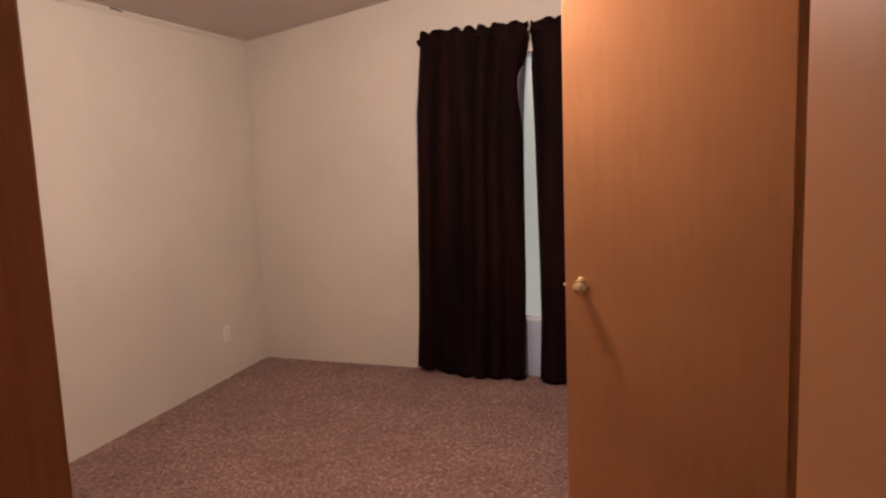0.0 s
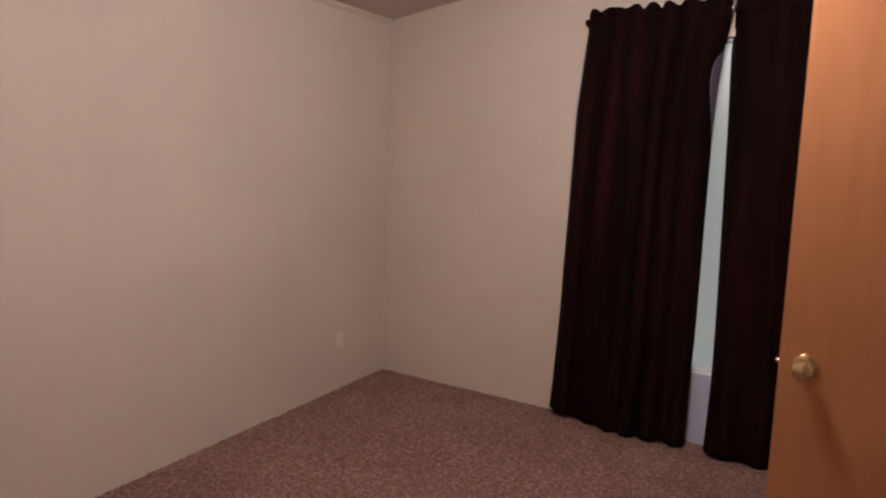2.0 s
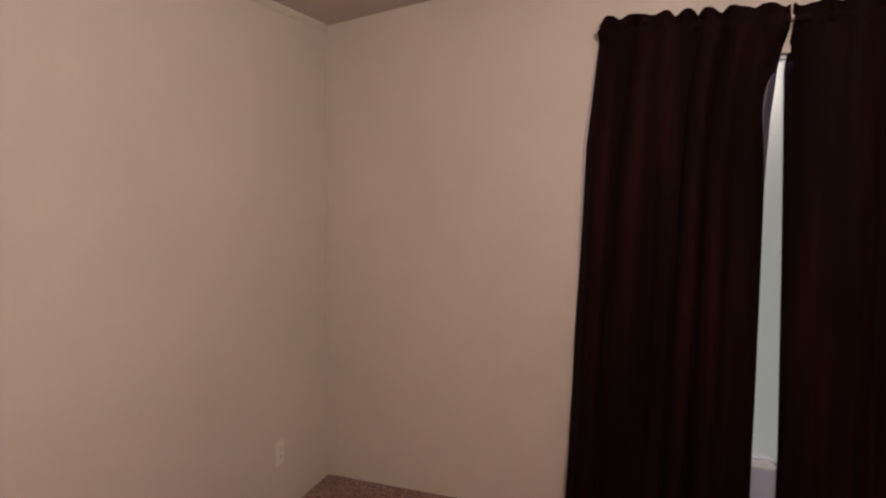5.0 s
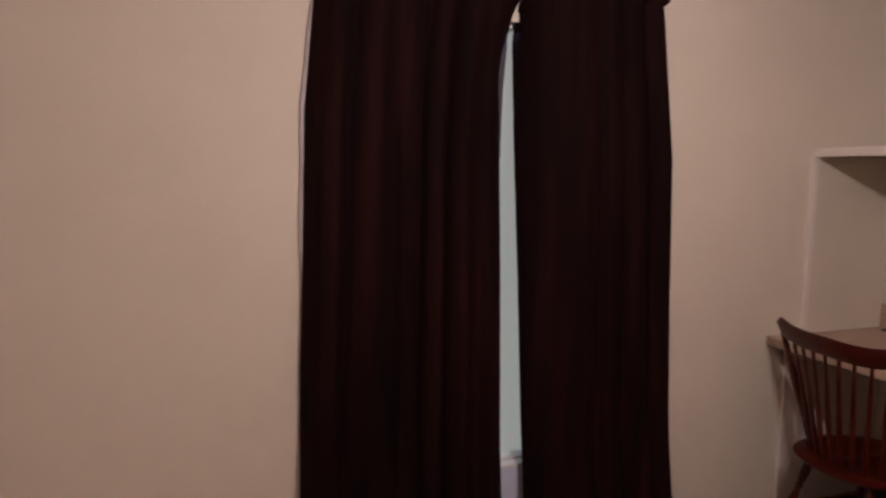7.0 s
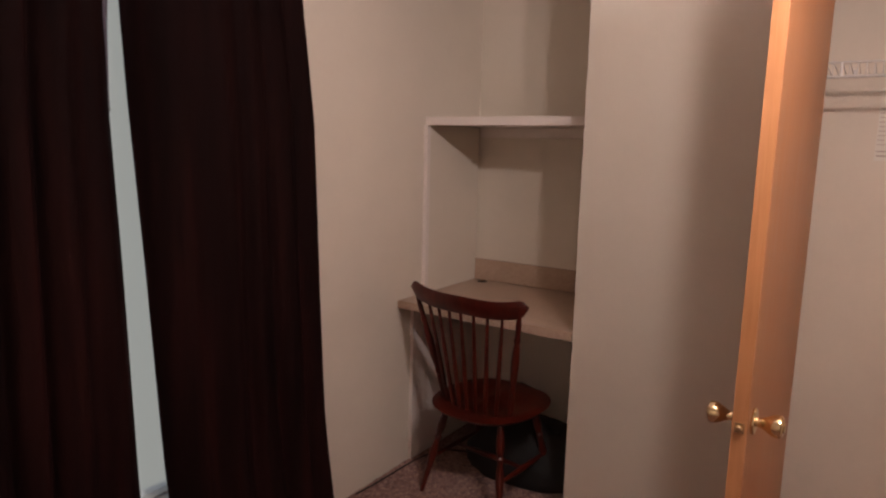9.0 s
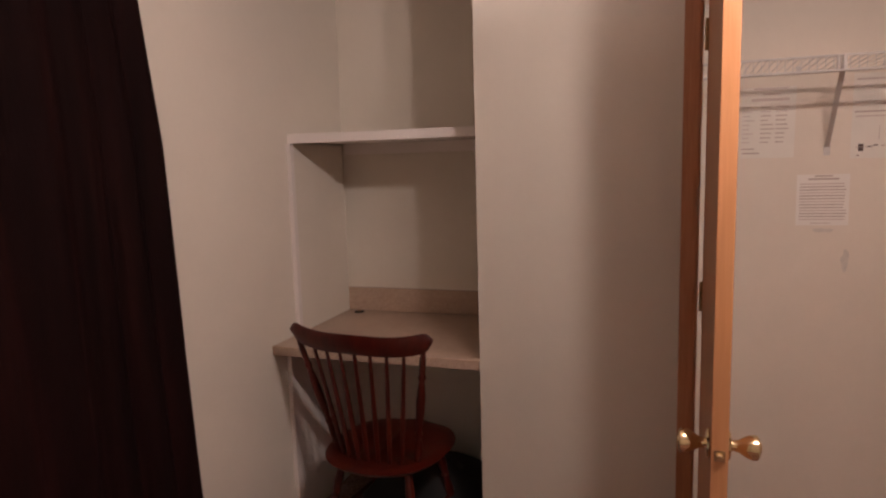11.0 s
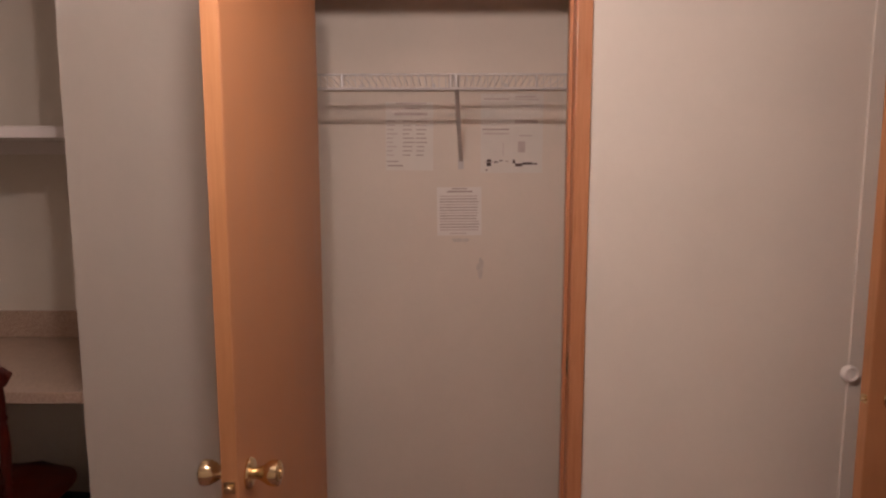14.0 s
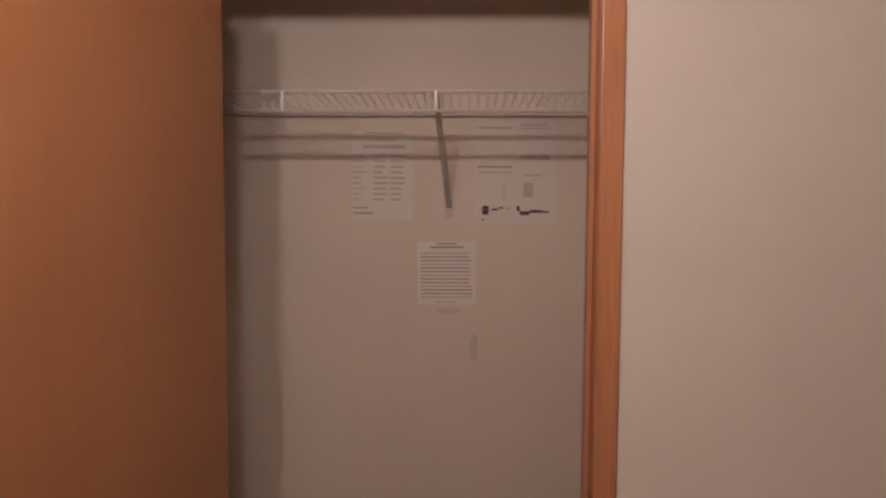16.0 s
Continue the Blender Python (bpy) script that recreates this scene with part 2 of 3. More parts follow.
def carpet_sheet():
    x0, x1, y0, y1, s = -0.1, 4.35, -1.5, 4.37, 0.016
    nx, ny = int((x1 - x0) / s) + 1, int((y1 - y0) / s) + 1
    gx, gy = np.meshgrid(np.linspace(x0, x1, nx), np.linspace(y0, y1, ny), indexing="ij")
    rng = np.random.default_rng(4)
    gz = rng.random((nx, ny)) * 0.009 - 0.009
    co = np.stack([gx + (rng.random((nx, ny)) - 0.5) * 0.008, gy + (rng.random((nx, ny)) - 0.5) * 0.008, gz], -1).reshape(-1, 3)
    i = np.arange(nx - 1)[:, None] * ny + np.arange(ny - 1)[None]
    quads = np.stack([i, i + ny, i + ny + 1, i + 1], -1).reshape(-1, 4)
    me = bpy.data.meshes.new("floor")
    me.from_pydata(co.tolist(), [], quads.tolist())
    me.materials.append(M_CARPET)
    for p in me.polygons:
        p.use_smooth = True
    return structure(new("floor", me))


carpet_sheet()


def ceiling_z(x, y):
    return 2.44 + 0.13 * min(x, 4.24 - x) - 0.045 * (4.25 - max(y, 1.75))


def west_x(y):
    return 0.07 * (ROOM_N - y)


def prism(name, pts, z0, z1, mat):
    bm = bmesh.new()
    lo = [bm.verts.new((x, y, z0)) for x, y in pts]
    hi = [bm.verts.new((x, y, z1)) for x, y in pts]
    n = len(pts)
    bm.faces.new(lo[::-1])
    bm.faces.new(hi)
    for k in range(n):
        bm.faces.new((lo[k], lo[(k + 1) % n], hi[(k + 1) % n], hi[k]))
    return structure(part(name, bm, mat))


def ceiling():
    bm = bmesh.new()
    rows = []
    for x in (-0.12, 2.12, 4.36):
        for y in (-1.5, 1.75, 4.38):
            z = ceiling_z(x, y)
            rows.append((bm.verts.new((x, y, z)), bm.verts.new((x, y, z + 0.35))))
    for a in (0, 1):
        for b in (0, 1):
            k = a * 3 + b
            q = (k, k + 1, k + 4, k + 3)
            bm.faces.new([rows[m][0] for m in q])
            bm.faces.new([rows[m][1] for m in q[::-1]])
    for loop in ((0, 1), (1, 2), (2, 5), (5, 8), (8, 7), (7, 6), (6, 3), (3, 0)):
        m, n = loop
        bm.faces.new((rows[m][0], rows[n][0], rows[n][1], rows[m][1]))
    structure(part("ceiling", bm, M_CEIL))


ceiling()
WT = 2.62
prism("wall_west", [(west_x(0.18) - 0.1, 0.18), (west_x(0.18), 0.18), (0, ROOM_N), (-0.1, ROOM_N)], -0.05, WT, M_WALL)
structure(boxes("wall_north", [
    ((-0.1, ROOM_N, -0.05), (WIN_L, ROOM_N + 0.12, 2.90)),
    ((WIN_R, ROOM_N, -0.05), (4.33, ROOM_N + 0.12, 2.90)),
    ((WIN_L, ROOM_N, -0.05), (WIN_R, ROOM_N + 0.12, WIN_B)),
    ((WIN_L, ROOM_N, WIN_T), (WIN_R, ROOM_N + 0.12, 2.90))], M_WALL))
structure(boxes("wall_east", [((BACK_E, -1.0, -0.05), (BACK_E + 0.1, ROOM_N, WT))], M_CLOSET))
structure(boxes("wall_alcove", [((ALC_E, BLOCK_N, -0.05), (BACK_E, ROOM_N, WT))], M_WALL))
for side, lo, hi in (
        ("front_south", (ROOM_E, ROOM_S, -0.05), (ROOM_E + 0.1, CLO_S - 0.02, WT)),
        ("front_north", (ROOM_E, CLO_N + 0.02, -0.05), (ROOM_E + 0.1, BLOCK_N, WT)),
        ("header", (ROOM_E, CLO_S - 0.02, CLO_T + 0.02), (ROOM_E + 0.1, CLO_N + 0.02, WT)),
        ("north", (ROOM_E + 0.1, BLOCK_N - 0.1, -0.05), (BACK_E, BLOCK_N, WT)),
        ("south", (ROOM_E + 0.1, 1.38, -0.05), (BACK_E, 1.48, WT))):
    structure(boxes("wall_closet_" + side, [(lo, hi)], M_CLOSET if side == "south" else M_WALL))
structure(boxes("wall_south", [
    ((0.28, ROOM_S - 0.1, -0.05), (DOOR_L - 0.02, ROOM_S, 2.85)),
    ((DOOR_R + 0.02, ROOM_S - 0.1, -0.05), (BACK_E, ROOM_S, 2.85)),
    ((DOOR_L - 0.02, ROOM_S - 0.1, DOOR_T + 0.02), (DOOR_R + 0.02, ROOM_S, 2.85))], M_WALL))
structure(boxes("wall_hall", [
    ((1.5, -1.1, -0.05), (4.33, -1.0, 2.85)),
    ((1.5, -1.0, -0.05), (1.6, ROOM_S - 0.1, 2.85))], M_WALL))


# cove along the west wall, battens over the panel joints, a gap where the cove has come away
def cove_west():
    bm = bmesh.new()
    ends = []
    for y in (1.75, ROOM_N - 0.001):
        x, z = west_x(y), ceiling_z(west_x(y), y)
        ends.append([bm.verts.new(p) for p in ((x, y, z + 0.02), (x, y, z - 0.028), (x + 0.006, y, z - 0.028), (x + 0.020, y, z - 0.008), (x + 0.022, y, z + 0.02))])
    a, b = ends
    for k in range(5):
        bm.faces.new((a[k], a[(k + 1) % 5], b[(k + 1) % 5], b[k]))
    bm.faces.new(a[::-1])
    bm.faces.new(b)
    structure(part("trim_cove", bm, M_WALL))


cove_west()
boxes_gap = boxes("trim_gap", [((0, -0.045, -0.004), (0.004, 0.045, 0.003))], M_DARK)
boxes_gap.matrix_basis = pose(west_x(2.93) + 0.020, 2.93, ceiling_z(0.09, 2.93) - 0.003, 0, 0, math.degrees(math.atan(0.07)))
structure(boxes_gap)
batten_w = boxes("trim_batten_west", [((0, -0.014, 0.0), (0.005, 0.014, 2.30))], M_WALL, bevel=0.0015)
batten_w.matrix_basis = pose(west_x(1.62) - 0.0005, 1.62, 0, 0, 0, math.degrees(math.atan(0.07)))
structure(batten_w)
structure(boxes("trim_batten_east", [((ROOM_E - 0.008, 0.775, 0.0), (ROOM_E, 0.866, ceiling_z(3.5, 0.8)))], M_WALL, bevel=0.003))


# ---- window ----
def window_unit():
    w = structure(holder("window_1", (WIN_L + WIN_R) / 2, ROOM_N + 0.06, WIN_B))
    hw, h = (WIN_R - WIN_L) / 2, WIN_T - WIN_B
    f = 0.045
    boxes("window_frame", [((-hw, -0.02, 0), (-hw + f, 0.05, h)), ((hw - f, -0.02, 0), (hw, 0.05, h)),
                           ((-hw + f, -0.02, 0), (hw - f, 0.05, f * 0.3)), ((-hw + f, -0.02, h - f * 0.4), (hw - f, 0.05, h))], M_VINYL, w, bevel=0.004)
    boxes("pane", [((-hw + f, 0.01, f * 0.3), (hw - f, 0.016, h - f * 0.4))], M_GLASS, w).visible_shadow = False
    boxes("window_sill", [((-hw - 0.03, -0.0675, -0.006), (hw + 0.03, -0.0605, 0.004)), ((-hw, -0.0605, 0.0005), (hw, -0.0205, 0.004))], M_VINYL, w, bevel=0.001)
    # added panel over the wall below the sill, tinted like daylight
    boxes("apron_daylight_panel", [((-hw - 0.02, -0.0655, -WIN_B + 0.004), (-0.002, -0.0605, -0.0062)), ((0.0, -0.0670, -WIN_B + 0.004), (hw + 0.02, -0.0605, -0.0062))], M_APRON_DAYLIT, w, "added panel below the window, daylight's blue in its colour", 0.001)


window_unit()
sky_card = boxes("backdrop", [((-1, 5.4, -1.2), (5.4, 5.42, 4.5))], M_SKY)
structure(sky_card)


# ---- doors ----
def knob_set(parent, m, label="polished brass tulip door knob"):
    """A knob standing out along the z axis of m."""
    bm = bmesh.new()
    lathe(bm, [(0.032, 0), (0.033, 0.003), (0.030, 0.007), (0.014, 0.010)], 28, m)
    k = part("door_knob", bm, M_BRASS, parent, label, True)
    bm = bmesh.new()
    lathe(bm, [(0.012, 0.008), (0.012, 0.016), (0.014, 0.024), (0.020, 0.034), (0.0255, 0.044), (0.0275, 0.054), (0.0265, 0.062), (0.021, 0.066), (0.010, 0.067)], 28, m)
    part("grip", bm, M_BRASS, k, "", True)
    bm = bmesh.new()
    lathe(bm, [(0.012, 0.0655), (0.0125, 0.0685), (0.009, 0.0700), (0.003, 0.0705)], 20, m)
    part("centre_button", bm, M_BRASS, k, "", True)
    return k


def hinge(parent, x, y, z):
    bm = bmesh.new()
    tube(bm, [(x, y, z - 0.045), (x, y, z + 0.045)], 0.0065, 10)
    tube(bm, [(x, y, z + 0.045), (x, y, z + 0.052)], [0.004, 0.005], 8)
    h = part("hinge", bm, M_OLDBRASS, parent, "dull brass butt hinge", True)
    return h


def door_leaf(name, width, height, thick, label, knob_z=0.92, backset=0.065):
    """A flush leaf from its hinge at the origin along +x, its faces to -y and +y."""
    d = holder(name)
    tagged(d, label, "door")
    e = 0.004
    boxes("leaf_face", [((e, 0, 0.0), (width - e, thick, height))], M_DOOR, d, "smooth orange-brown wood veneer", 0.0015)
    boxes("leaf_edge", [((width - e, 0.001, 0.001), (width, thick - 0.001, height - 0.001)), ((0, 0.001, 0.001), (e, thick - 0.001, height - 0.001))], M_EDGE, d, "lighter bare wood edge")
    kx, kz = width - backset, knob_z
    knob_set(d, Matrix.Translation((kx, 0, kz)) @ Matrix.Rotation(radians(90), 4, 'X'))
    knob_set(d, Matrix.Translation((kx, thick, kz)) @ Matrix.Rotation(radians(-90), 4, 'X'))
    lp = boxes("latch_plate", [((width, 0.006, kz - 0.013), (width + 0.0015, thick - 0.006, kz + 0.013))], M_BRASS, d, "brass latch plate", 0.0006)
    bm = bmesh.new()
    lathe(bm, [(0.0075, 0), (0.0075, 0.007), (0.005, 0.010)], 14, Matrix.Translation((width + 0.0015, thick / 2, kz)) @ Matrix.Rotation(radians(90), 4, 'Y'))
    part("latch_bolt", bm, M_BRASS, lp, "", True)
    return d


closet_door = door_leaf("closet_door", 0.819, 2.205, 0.035, "flush orange-brown wooden closet door standing open, brass knobs", 0.926)
closet_door.matrix_basis = pose(3.479, 2.565, 0.018, 0, 0, 178.4) @ Matrix.Translation((0, -0.035, 0))
for hz in (0.22, 1.10, 1.93):
    hinge(closet_door, -0.006, -0.004, hz)

entrance_door = door_leaf("entrance_door", 0.664, 2.06, 0.035, "flush orange-brown wooden bedroom door, open beside the closet wall", 0.885, 0.077)
ang = math.degrees(math.atan2(0.938 - 0.29, 3.255 - 3.322))
entrance_door.matrix_basis = pose(3.322, 0.292, 0.018, 0, 0, ang) @ Matrix.Translation((0, -0.035, 0))
for hz in (0.22, 1.05, 1.84):
    hinge(entrance_door, -0.006, -0.004, hz)


def casing(name, flat, along0, along1, top, width, thick, side):
    """Two uprights and a head on a wall face; flat is the face's place, side the way it stands out."""
    items = []
    for a0, a1, z0, z1 in ((along0 - width, along0, 0, top + width), (along1, along1 + width, 0, top + width), (along0, along1, top, top + width)):
        items.append((a0, a1, z0, z1))
    out = holder(name)
    for a0, a1, z0, z1 in items:
        bm = bmesh.new()
        lo, hi = sorted((flat, flat + side * thick))
        if name.startswith("trim_closet"):
            box(bm, (lo, a0, z0), (hi, a1, z1), 0.003)
        else:
            box(bm, (a0, lo, z0), (a1, hi, z1), 0.003)
        part("casing_board", bm, M_CASE, out)
    return structure(out)


casing("trim_closet", ROOM_E - 0.001, CLO_S - 0.002, CLO_N, CLO_T, 0.048, 0.013, -1)
casing("trim_entrance", ROOM_S + 0.001, DOOR_L, DOOR_R, DOOR_T, 0.056, 0.013, 1)
casing("trim_entrance_hall", ROOM_S - 0.101, DOOR_L, DOOR_R, DOOR_T, 0.056, 0.013, -1)
structure(boxes("trim_closet_jamb", [
    ((ROOM_E - 0.006, CLO_S - 0.019, 0), (ROOM_E + 0.106, CLO_S, CLO_T)),
    ((ROOM_E - 0.006, CLO_N, 0), (ROOM_E + 0.106, CLO_N + 0.019, CLO_T)),
    ((ROOM_E - 0.006, CLO_S, CLO_T), (ROOM_E + 0.106, CLO_N, CLO_T + 0.019)),
    ((ROOM_E + 0.036, CLO_S + 0.0005, 0), (ROOM_E + 0.066, CLO_S + 0.011, CLO_T - 0.012)),
    ((ROOM_E + 0.036, CLO_N - 0.011, 0), (ROOM_E + 0.066, CLO_N - 0.0005, CLO_T - 0.012)),
    ((ROOM_E + 0.036, CLO_S + 0.012, CLO_T - 0.0115), (ROOM_E + 0.066, CLO_N - 0.012, CLO_T - 0.0005))], M_CASE))
structure(boxes("trim_entrance_jamb", [
    ((DOOR_L - 0.019, ROOM_S - 0.106, 0), (DOOR_L, ROOM_S + 0.006, DOOR_T)),
    ((DOOR_R, ROOM_S - 0.106, 0), (DOOR_R + 0.019, ROOM_S + 0.006, DOOR_T)),
    ((DOOR_L, ROOM_S - 0.106, DOOR_T), (DOOR_R, ROOM_S + 0.006, DOOR_T + 0.019)),
    ((DOOR_L + 0.0005, ROOM_S - 0.066, 0), (DOOR_L + 0.011, ROOM_S - 0.034, DOOR_T - 0.012)),
    ((DOOR_R - 0.011, ROOM_S - 0.066, 0), (DOOR_R - 0.0005, ROOM_S - 0.034, DOOR_T - 0.012))], M_CASE))


def strike_plate(x, y, z, sx, sy, label, high=0.028):
    s = holder("strike_plate", x, y, z)
    tagged(s, label, "strike plate")
    boxes("plate", [((-sx, -sy, -high), (sx, sy, high))], M_OLDBRASS, s, "", 0.0004)
    boxes("latch_hole", [((-sx * 0.5 if sx > sy else -sx - 0.0004, -sy * 0.5 if sy > sx else -sy - 0.0004, -high * 0.7), (sx * 0.5 if sx > sy else sx + 0.0004, sy * 0.5 if sy > sx else sy + 0.0004, high * 0.7))], M_DARK, s)


strike_plate(ROOM_E + 0.010, CLO_S + 0.001, 0.93, 0.014, 0.001, "narrow dull brass strike plate in the closet jamb", 0.042)
strike_plate(DOOR_L + 0.001, ROOM_S - 0.014, 0.94, 0.001, 0.014, "small dull brass strike plate in the entrance jamb")


# ---- curtains ----
def curtain(name, left, right, bottom, seed, folds, label, gap_side, lining_side=0):
    """left and right: (height, x) pairs from top to bottom."""
    c = holder(name, 0, 0, 0)
    tagged(c, label, "curtain", "window curtains")
    rng = random.Random(seed)
    nu, nv = 150, 70
    top = 2.30
    phases = [rng.uniform(0, 6.28) for _ in range(6)]
    amps = [rng.uniform(0.35, 1.5) for _ in range(folds + 2)]

    def edge(table, z):
        zs = [a for a, _ in table][::-1]
        xs = [b for _, b in table][::-1]
        return float(np.interp(z, zs, xs))

    def place(u, z):
        xl, xr = edge(left, z), edge(right, z)
        k = u * folds
        i = int(k)
        amp = amps[i] * (1 - (k - i)) + amps[i + 1] * (k - i)
        drop = (top - z) / top
        w = k * 2 * math.pi + 0.9 * math.sin(k * 1.3 + phases[0]) + 0.35 * drop * math.sin(k * 2.3 + phases[1] + drop * 2)
        y = 4.165 + 0.021 * amp * (0.45 + 0.6 * drop) * math.sin(w) + 0.010 * math.sin(u * 9 + phases[2] + drop * 3)
        y += 0.003 * math.sin(2.3 * w + phases[3]) * (0.3 + drop)
        spread = 1.0 if gap_side < 0 else 0.3 + 0.7 * min(1.0, max(0.0, (u - 0.36) / 0.06))
        y -= 0.055 * spread * max(0.0, 1 - z / 0.55) ** 1.5
        inner = (1 - u) if gap_side > 0 else u
        if inner < 0.22:
            back = float(np.interp(z, [0.0, 0.4, 0.7, 1.2, 1.7, 2.1, 2.2, 2.27], [0.0, 0.010, 0.030, 0.055, 0.090, 0.100, 0.085, 0.010]))
            y += (back if gap_side > 0 else back * 0.9) * (1 - inner / 0.22) ** 1.6
        outer = u if gap_side > 0 else 1 - u
        if outer < 0.09:
            k2 = (1 - outer / 0.09) ** 2
            y += (4.232 - y) * k2 * min(1.0, 0.35 + z)
        x = xl + (xr - xl) * u + 0.007 * math.cos(w) * amp
        return x, y

    bm = bmesh.new()
    grid = []
    zs = [2.352 - 0.0015 * 0] + [2.335, 2.318, 2.306, 2.297, 2.286, 2.276, 2.262]
    zs += [2.25 - (2.25 - bottom) * j / nv for j in range(nv + 1)]
    for z in zs:
        row = []
        for i in range(nu + 1):
            u = i / nu
            x, y = place(u, min(z, 2.25))
            zz = z
            if z > 2.30:
                ruff = 0.5 + 0.5 * math.sin(u * folds * 2 * math.pi * 1.25 + phases[4] + 1.2 * math.sin(u * 11 + phases[5]))
                ruff = ruff ** 0.6 + 0.25 * math.sin(u * 61 + seed) * (1 - ruff)
                zz = 2.30 + (z - 2.30) * (0.62 + 0.42 * ruff)
                y = y - 0.008 * math.sin(u * folds * 9)
            elif z > 2.262:
                y = 4.165 + (y - 4.165) * 0.25 - 0.006
            else:
                if z < 0.25 and gap_side > 0:
                    zz = z + 0.03 * max(0.0, 1 - u / 0.30) ** 0.5 * (1 - z / 0.25)
                zz = zz + (0.006 * math.sin(u * 5 + seed) * max(0, (0.5 - z) / 0.5) if z < 0.5 else 0)
            row.append(bm.verts.new((x, y, zz)))
        grid.append(row)
    for r0, r1 in zip(grid, grid[1:]):
        for i in range(nu):
            bm.faces.new((r0[i], r0[i + 1], r1[i + 1], r1[i]))
    body = part("panel", bm, M_FABRIC, c, "near-black wine-brown blackout cloth in soft folds", True)
    mod = body.modifiers.new("thickness", 'SOLIDIFY')
    mod.thickness, mod.offset = 0.0022, 1
    if lining_side:
        bm = bmesh.new()
        table = left if lining_side < 0 else right
        prev = None
        for j in range(41):
            z = 2.24 - (2.24 - 1.12) * j / 40
            xe = edge(table, z)
            reach = 0.013 * min(1.0, j / 5, (40 - j) / 12) - 0.002
            row = [bm.verts.new((xe + lining_side * (-0.02 + (0.02 + reach) * q / 4) + 0.002 * math.sin(z * 13), 4.237 + 0.003 * (q / 4), z)) for q in range(5)]
            if prev:
                for q in range(4):
                    bm.faces.new((prev[q], prev[q + 1], row[q + 1], row[q]))
            prev = row
        ln = part("lining", bm, M_LINING, c, "pale grey lining showing past the hem", True)
        mod = ln.modifiers.new("thickness", 'SOLIDIFY')
        mod.thickness = 0.0012
    # thin pale strip laid on the inner edge as its daylight sheen
    if gap_side > 0:
        bm = bmesh.new()
        prev = None
        for j in range(25):
            f = j / 24
            z = 2.09 - 0.44 * f
            wide = 0.003 + 0.038 * max(0.0, math.sin(math.pi * f ** 0.5)) ** 1.3
            row = []
            for q in range(6):
                u = 1 - wide * (1 - q / 5)
                x, y = place(u, z)
                row.append(bm.verts.new((x + 0.002 * q / 5, y - 0.004 - 0.003 * math.sin(q / 5 * math.pi) * (1 - f), z)))
            if prev:
                for q in range(5):
                    bm.faces.new((prev[q], prev[q + 1], row[q + 1], row[q]))
            prev = row
        hem = part("hem_sheen", bm, M_HEM_SHEEN, c, "pale strip painted as daylight's sheen on the inner hem", True)
        mod = hem.modifiers.new("thickness", 'SOLIDIFY')
        mod.thickness = 0.0012
    return c


curtain("curtain", [(2.36, 1.436), (2.25, 1.424), (1.8, 1.380), (1.3, 1.366), (0.9, 1.350), (0.5, 1.342), (0.0, 1.332)],
        [(2.36, 2.181), (2.27, 2.182), (2.2, 2.163), (2.1, 2.143), (1.9, 2.126), (1.7, 2.118), (1.2, 2.120), (0.7, 2.122), (0.0, 2.118)],
        0.006, 3, 6, "dark wine-brown blackout curtain, its heading gathered on a rod", 1, -1)
curtain("curtain", [(2.36, 2.194), (2.27, 2.193), (2.1, 2.176), (1.7, 2.190), (1.2, 2.205), (0.7, 2.219), (0.4, 2.226), (0.0, 2.224)],
        [(2.36, 2.800), (2.2, 2.826), (1.65, 2.890), (1.0, 2.908), (0.2, 2.946), (0.0, 2.946)],
        0.006, 8, 5, "dark wine-brown blackout curtain reaching down to the carpet", -1)


def curtain_rod():
    r = holder("curtain_rod", 0, 0, 0)
    tagged(r, "thin white metal curtain rod above the window", "curtain rod")
    bm = bmesh.new()
    tube(bm, [(1.453, 4.245, 2.292), (1.450, 4.20, 2.292), (1.456, 4.186, 2.292), (1.475, 4.180, 2.292), (2.77, 4.180, 2.292), (2.795, 4.186, 2.292), (2.80, 4.20, 2.292), (2.798, 4.245, 2.292)], 0.007, 10)
    part("bar", bm, M_ROD, r, "", True)
    for x in (1.455, 2.792):
        boxes("bracket", [((x - 0.010, 4.235, 2.268), (x + 0.010, 4.2495, 2.318)), ((x - 0.006, 4.20, 2.281), (x + 0.006, 4.236, 2.284))], M_ROD, r, "", 0.001)


curtain_rod()


# ---- outlet ----
def outlet():
    o = holder("wall_outlet", west_x(3.74) - 0.0002, 3.740, 0.32, math.degrees(math.atan(0.07)))
    tagged(o, "small ivory plastic outlet low on the wall", "outlet")
    boxes("cover_plate", [((0, -0.036, -0.058), (0.006, 0.036, 0.058))], M_PLASTIC, o, "", 0.002)
    for dz in (-0.021, 0.021):
        bm = bmesh.new()
        lathe(bm, [(0.0165, 0), (0.0165, 0.003), (0.0155, 0.0036)], 24, Matrix.Translation((0.006, 0, dz)) @ Matrix.Rotation(radians(90), 4, 'Y'))
        s = part("socket", bm, M_PLASTIC, o)
        boxes("slots", [((0.0093, -0.0075, dz - 0.001), (0.0100, -0.0050, dz + 0.008)), ((0.0093, 0.0050, dz - 0.001), (0.0100, 0.0075, dz + 0.008)), ((0.0093, -0.002, dz - 0.009), (0.0100, 0.002, dz - 0.005))], M_DARK, s)


outlet()


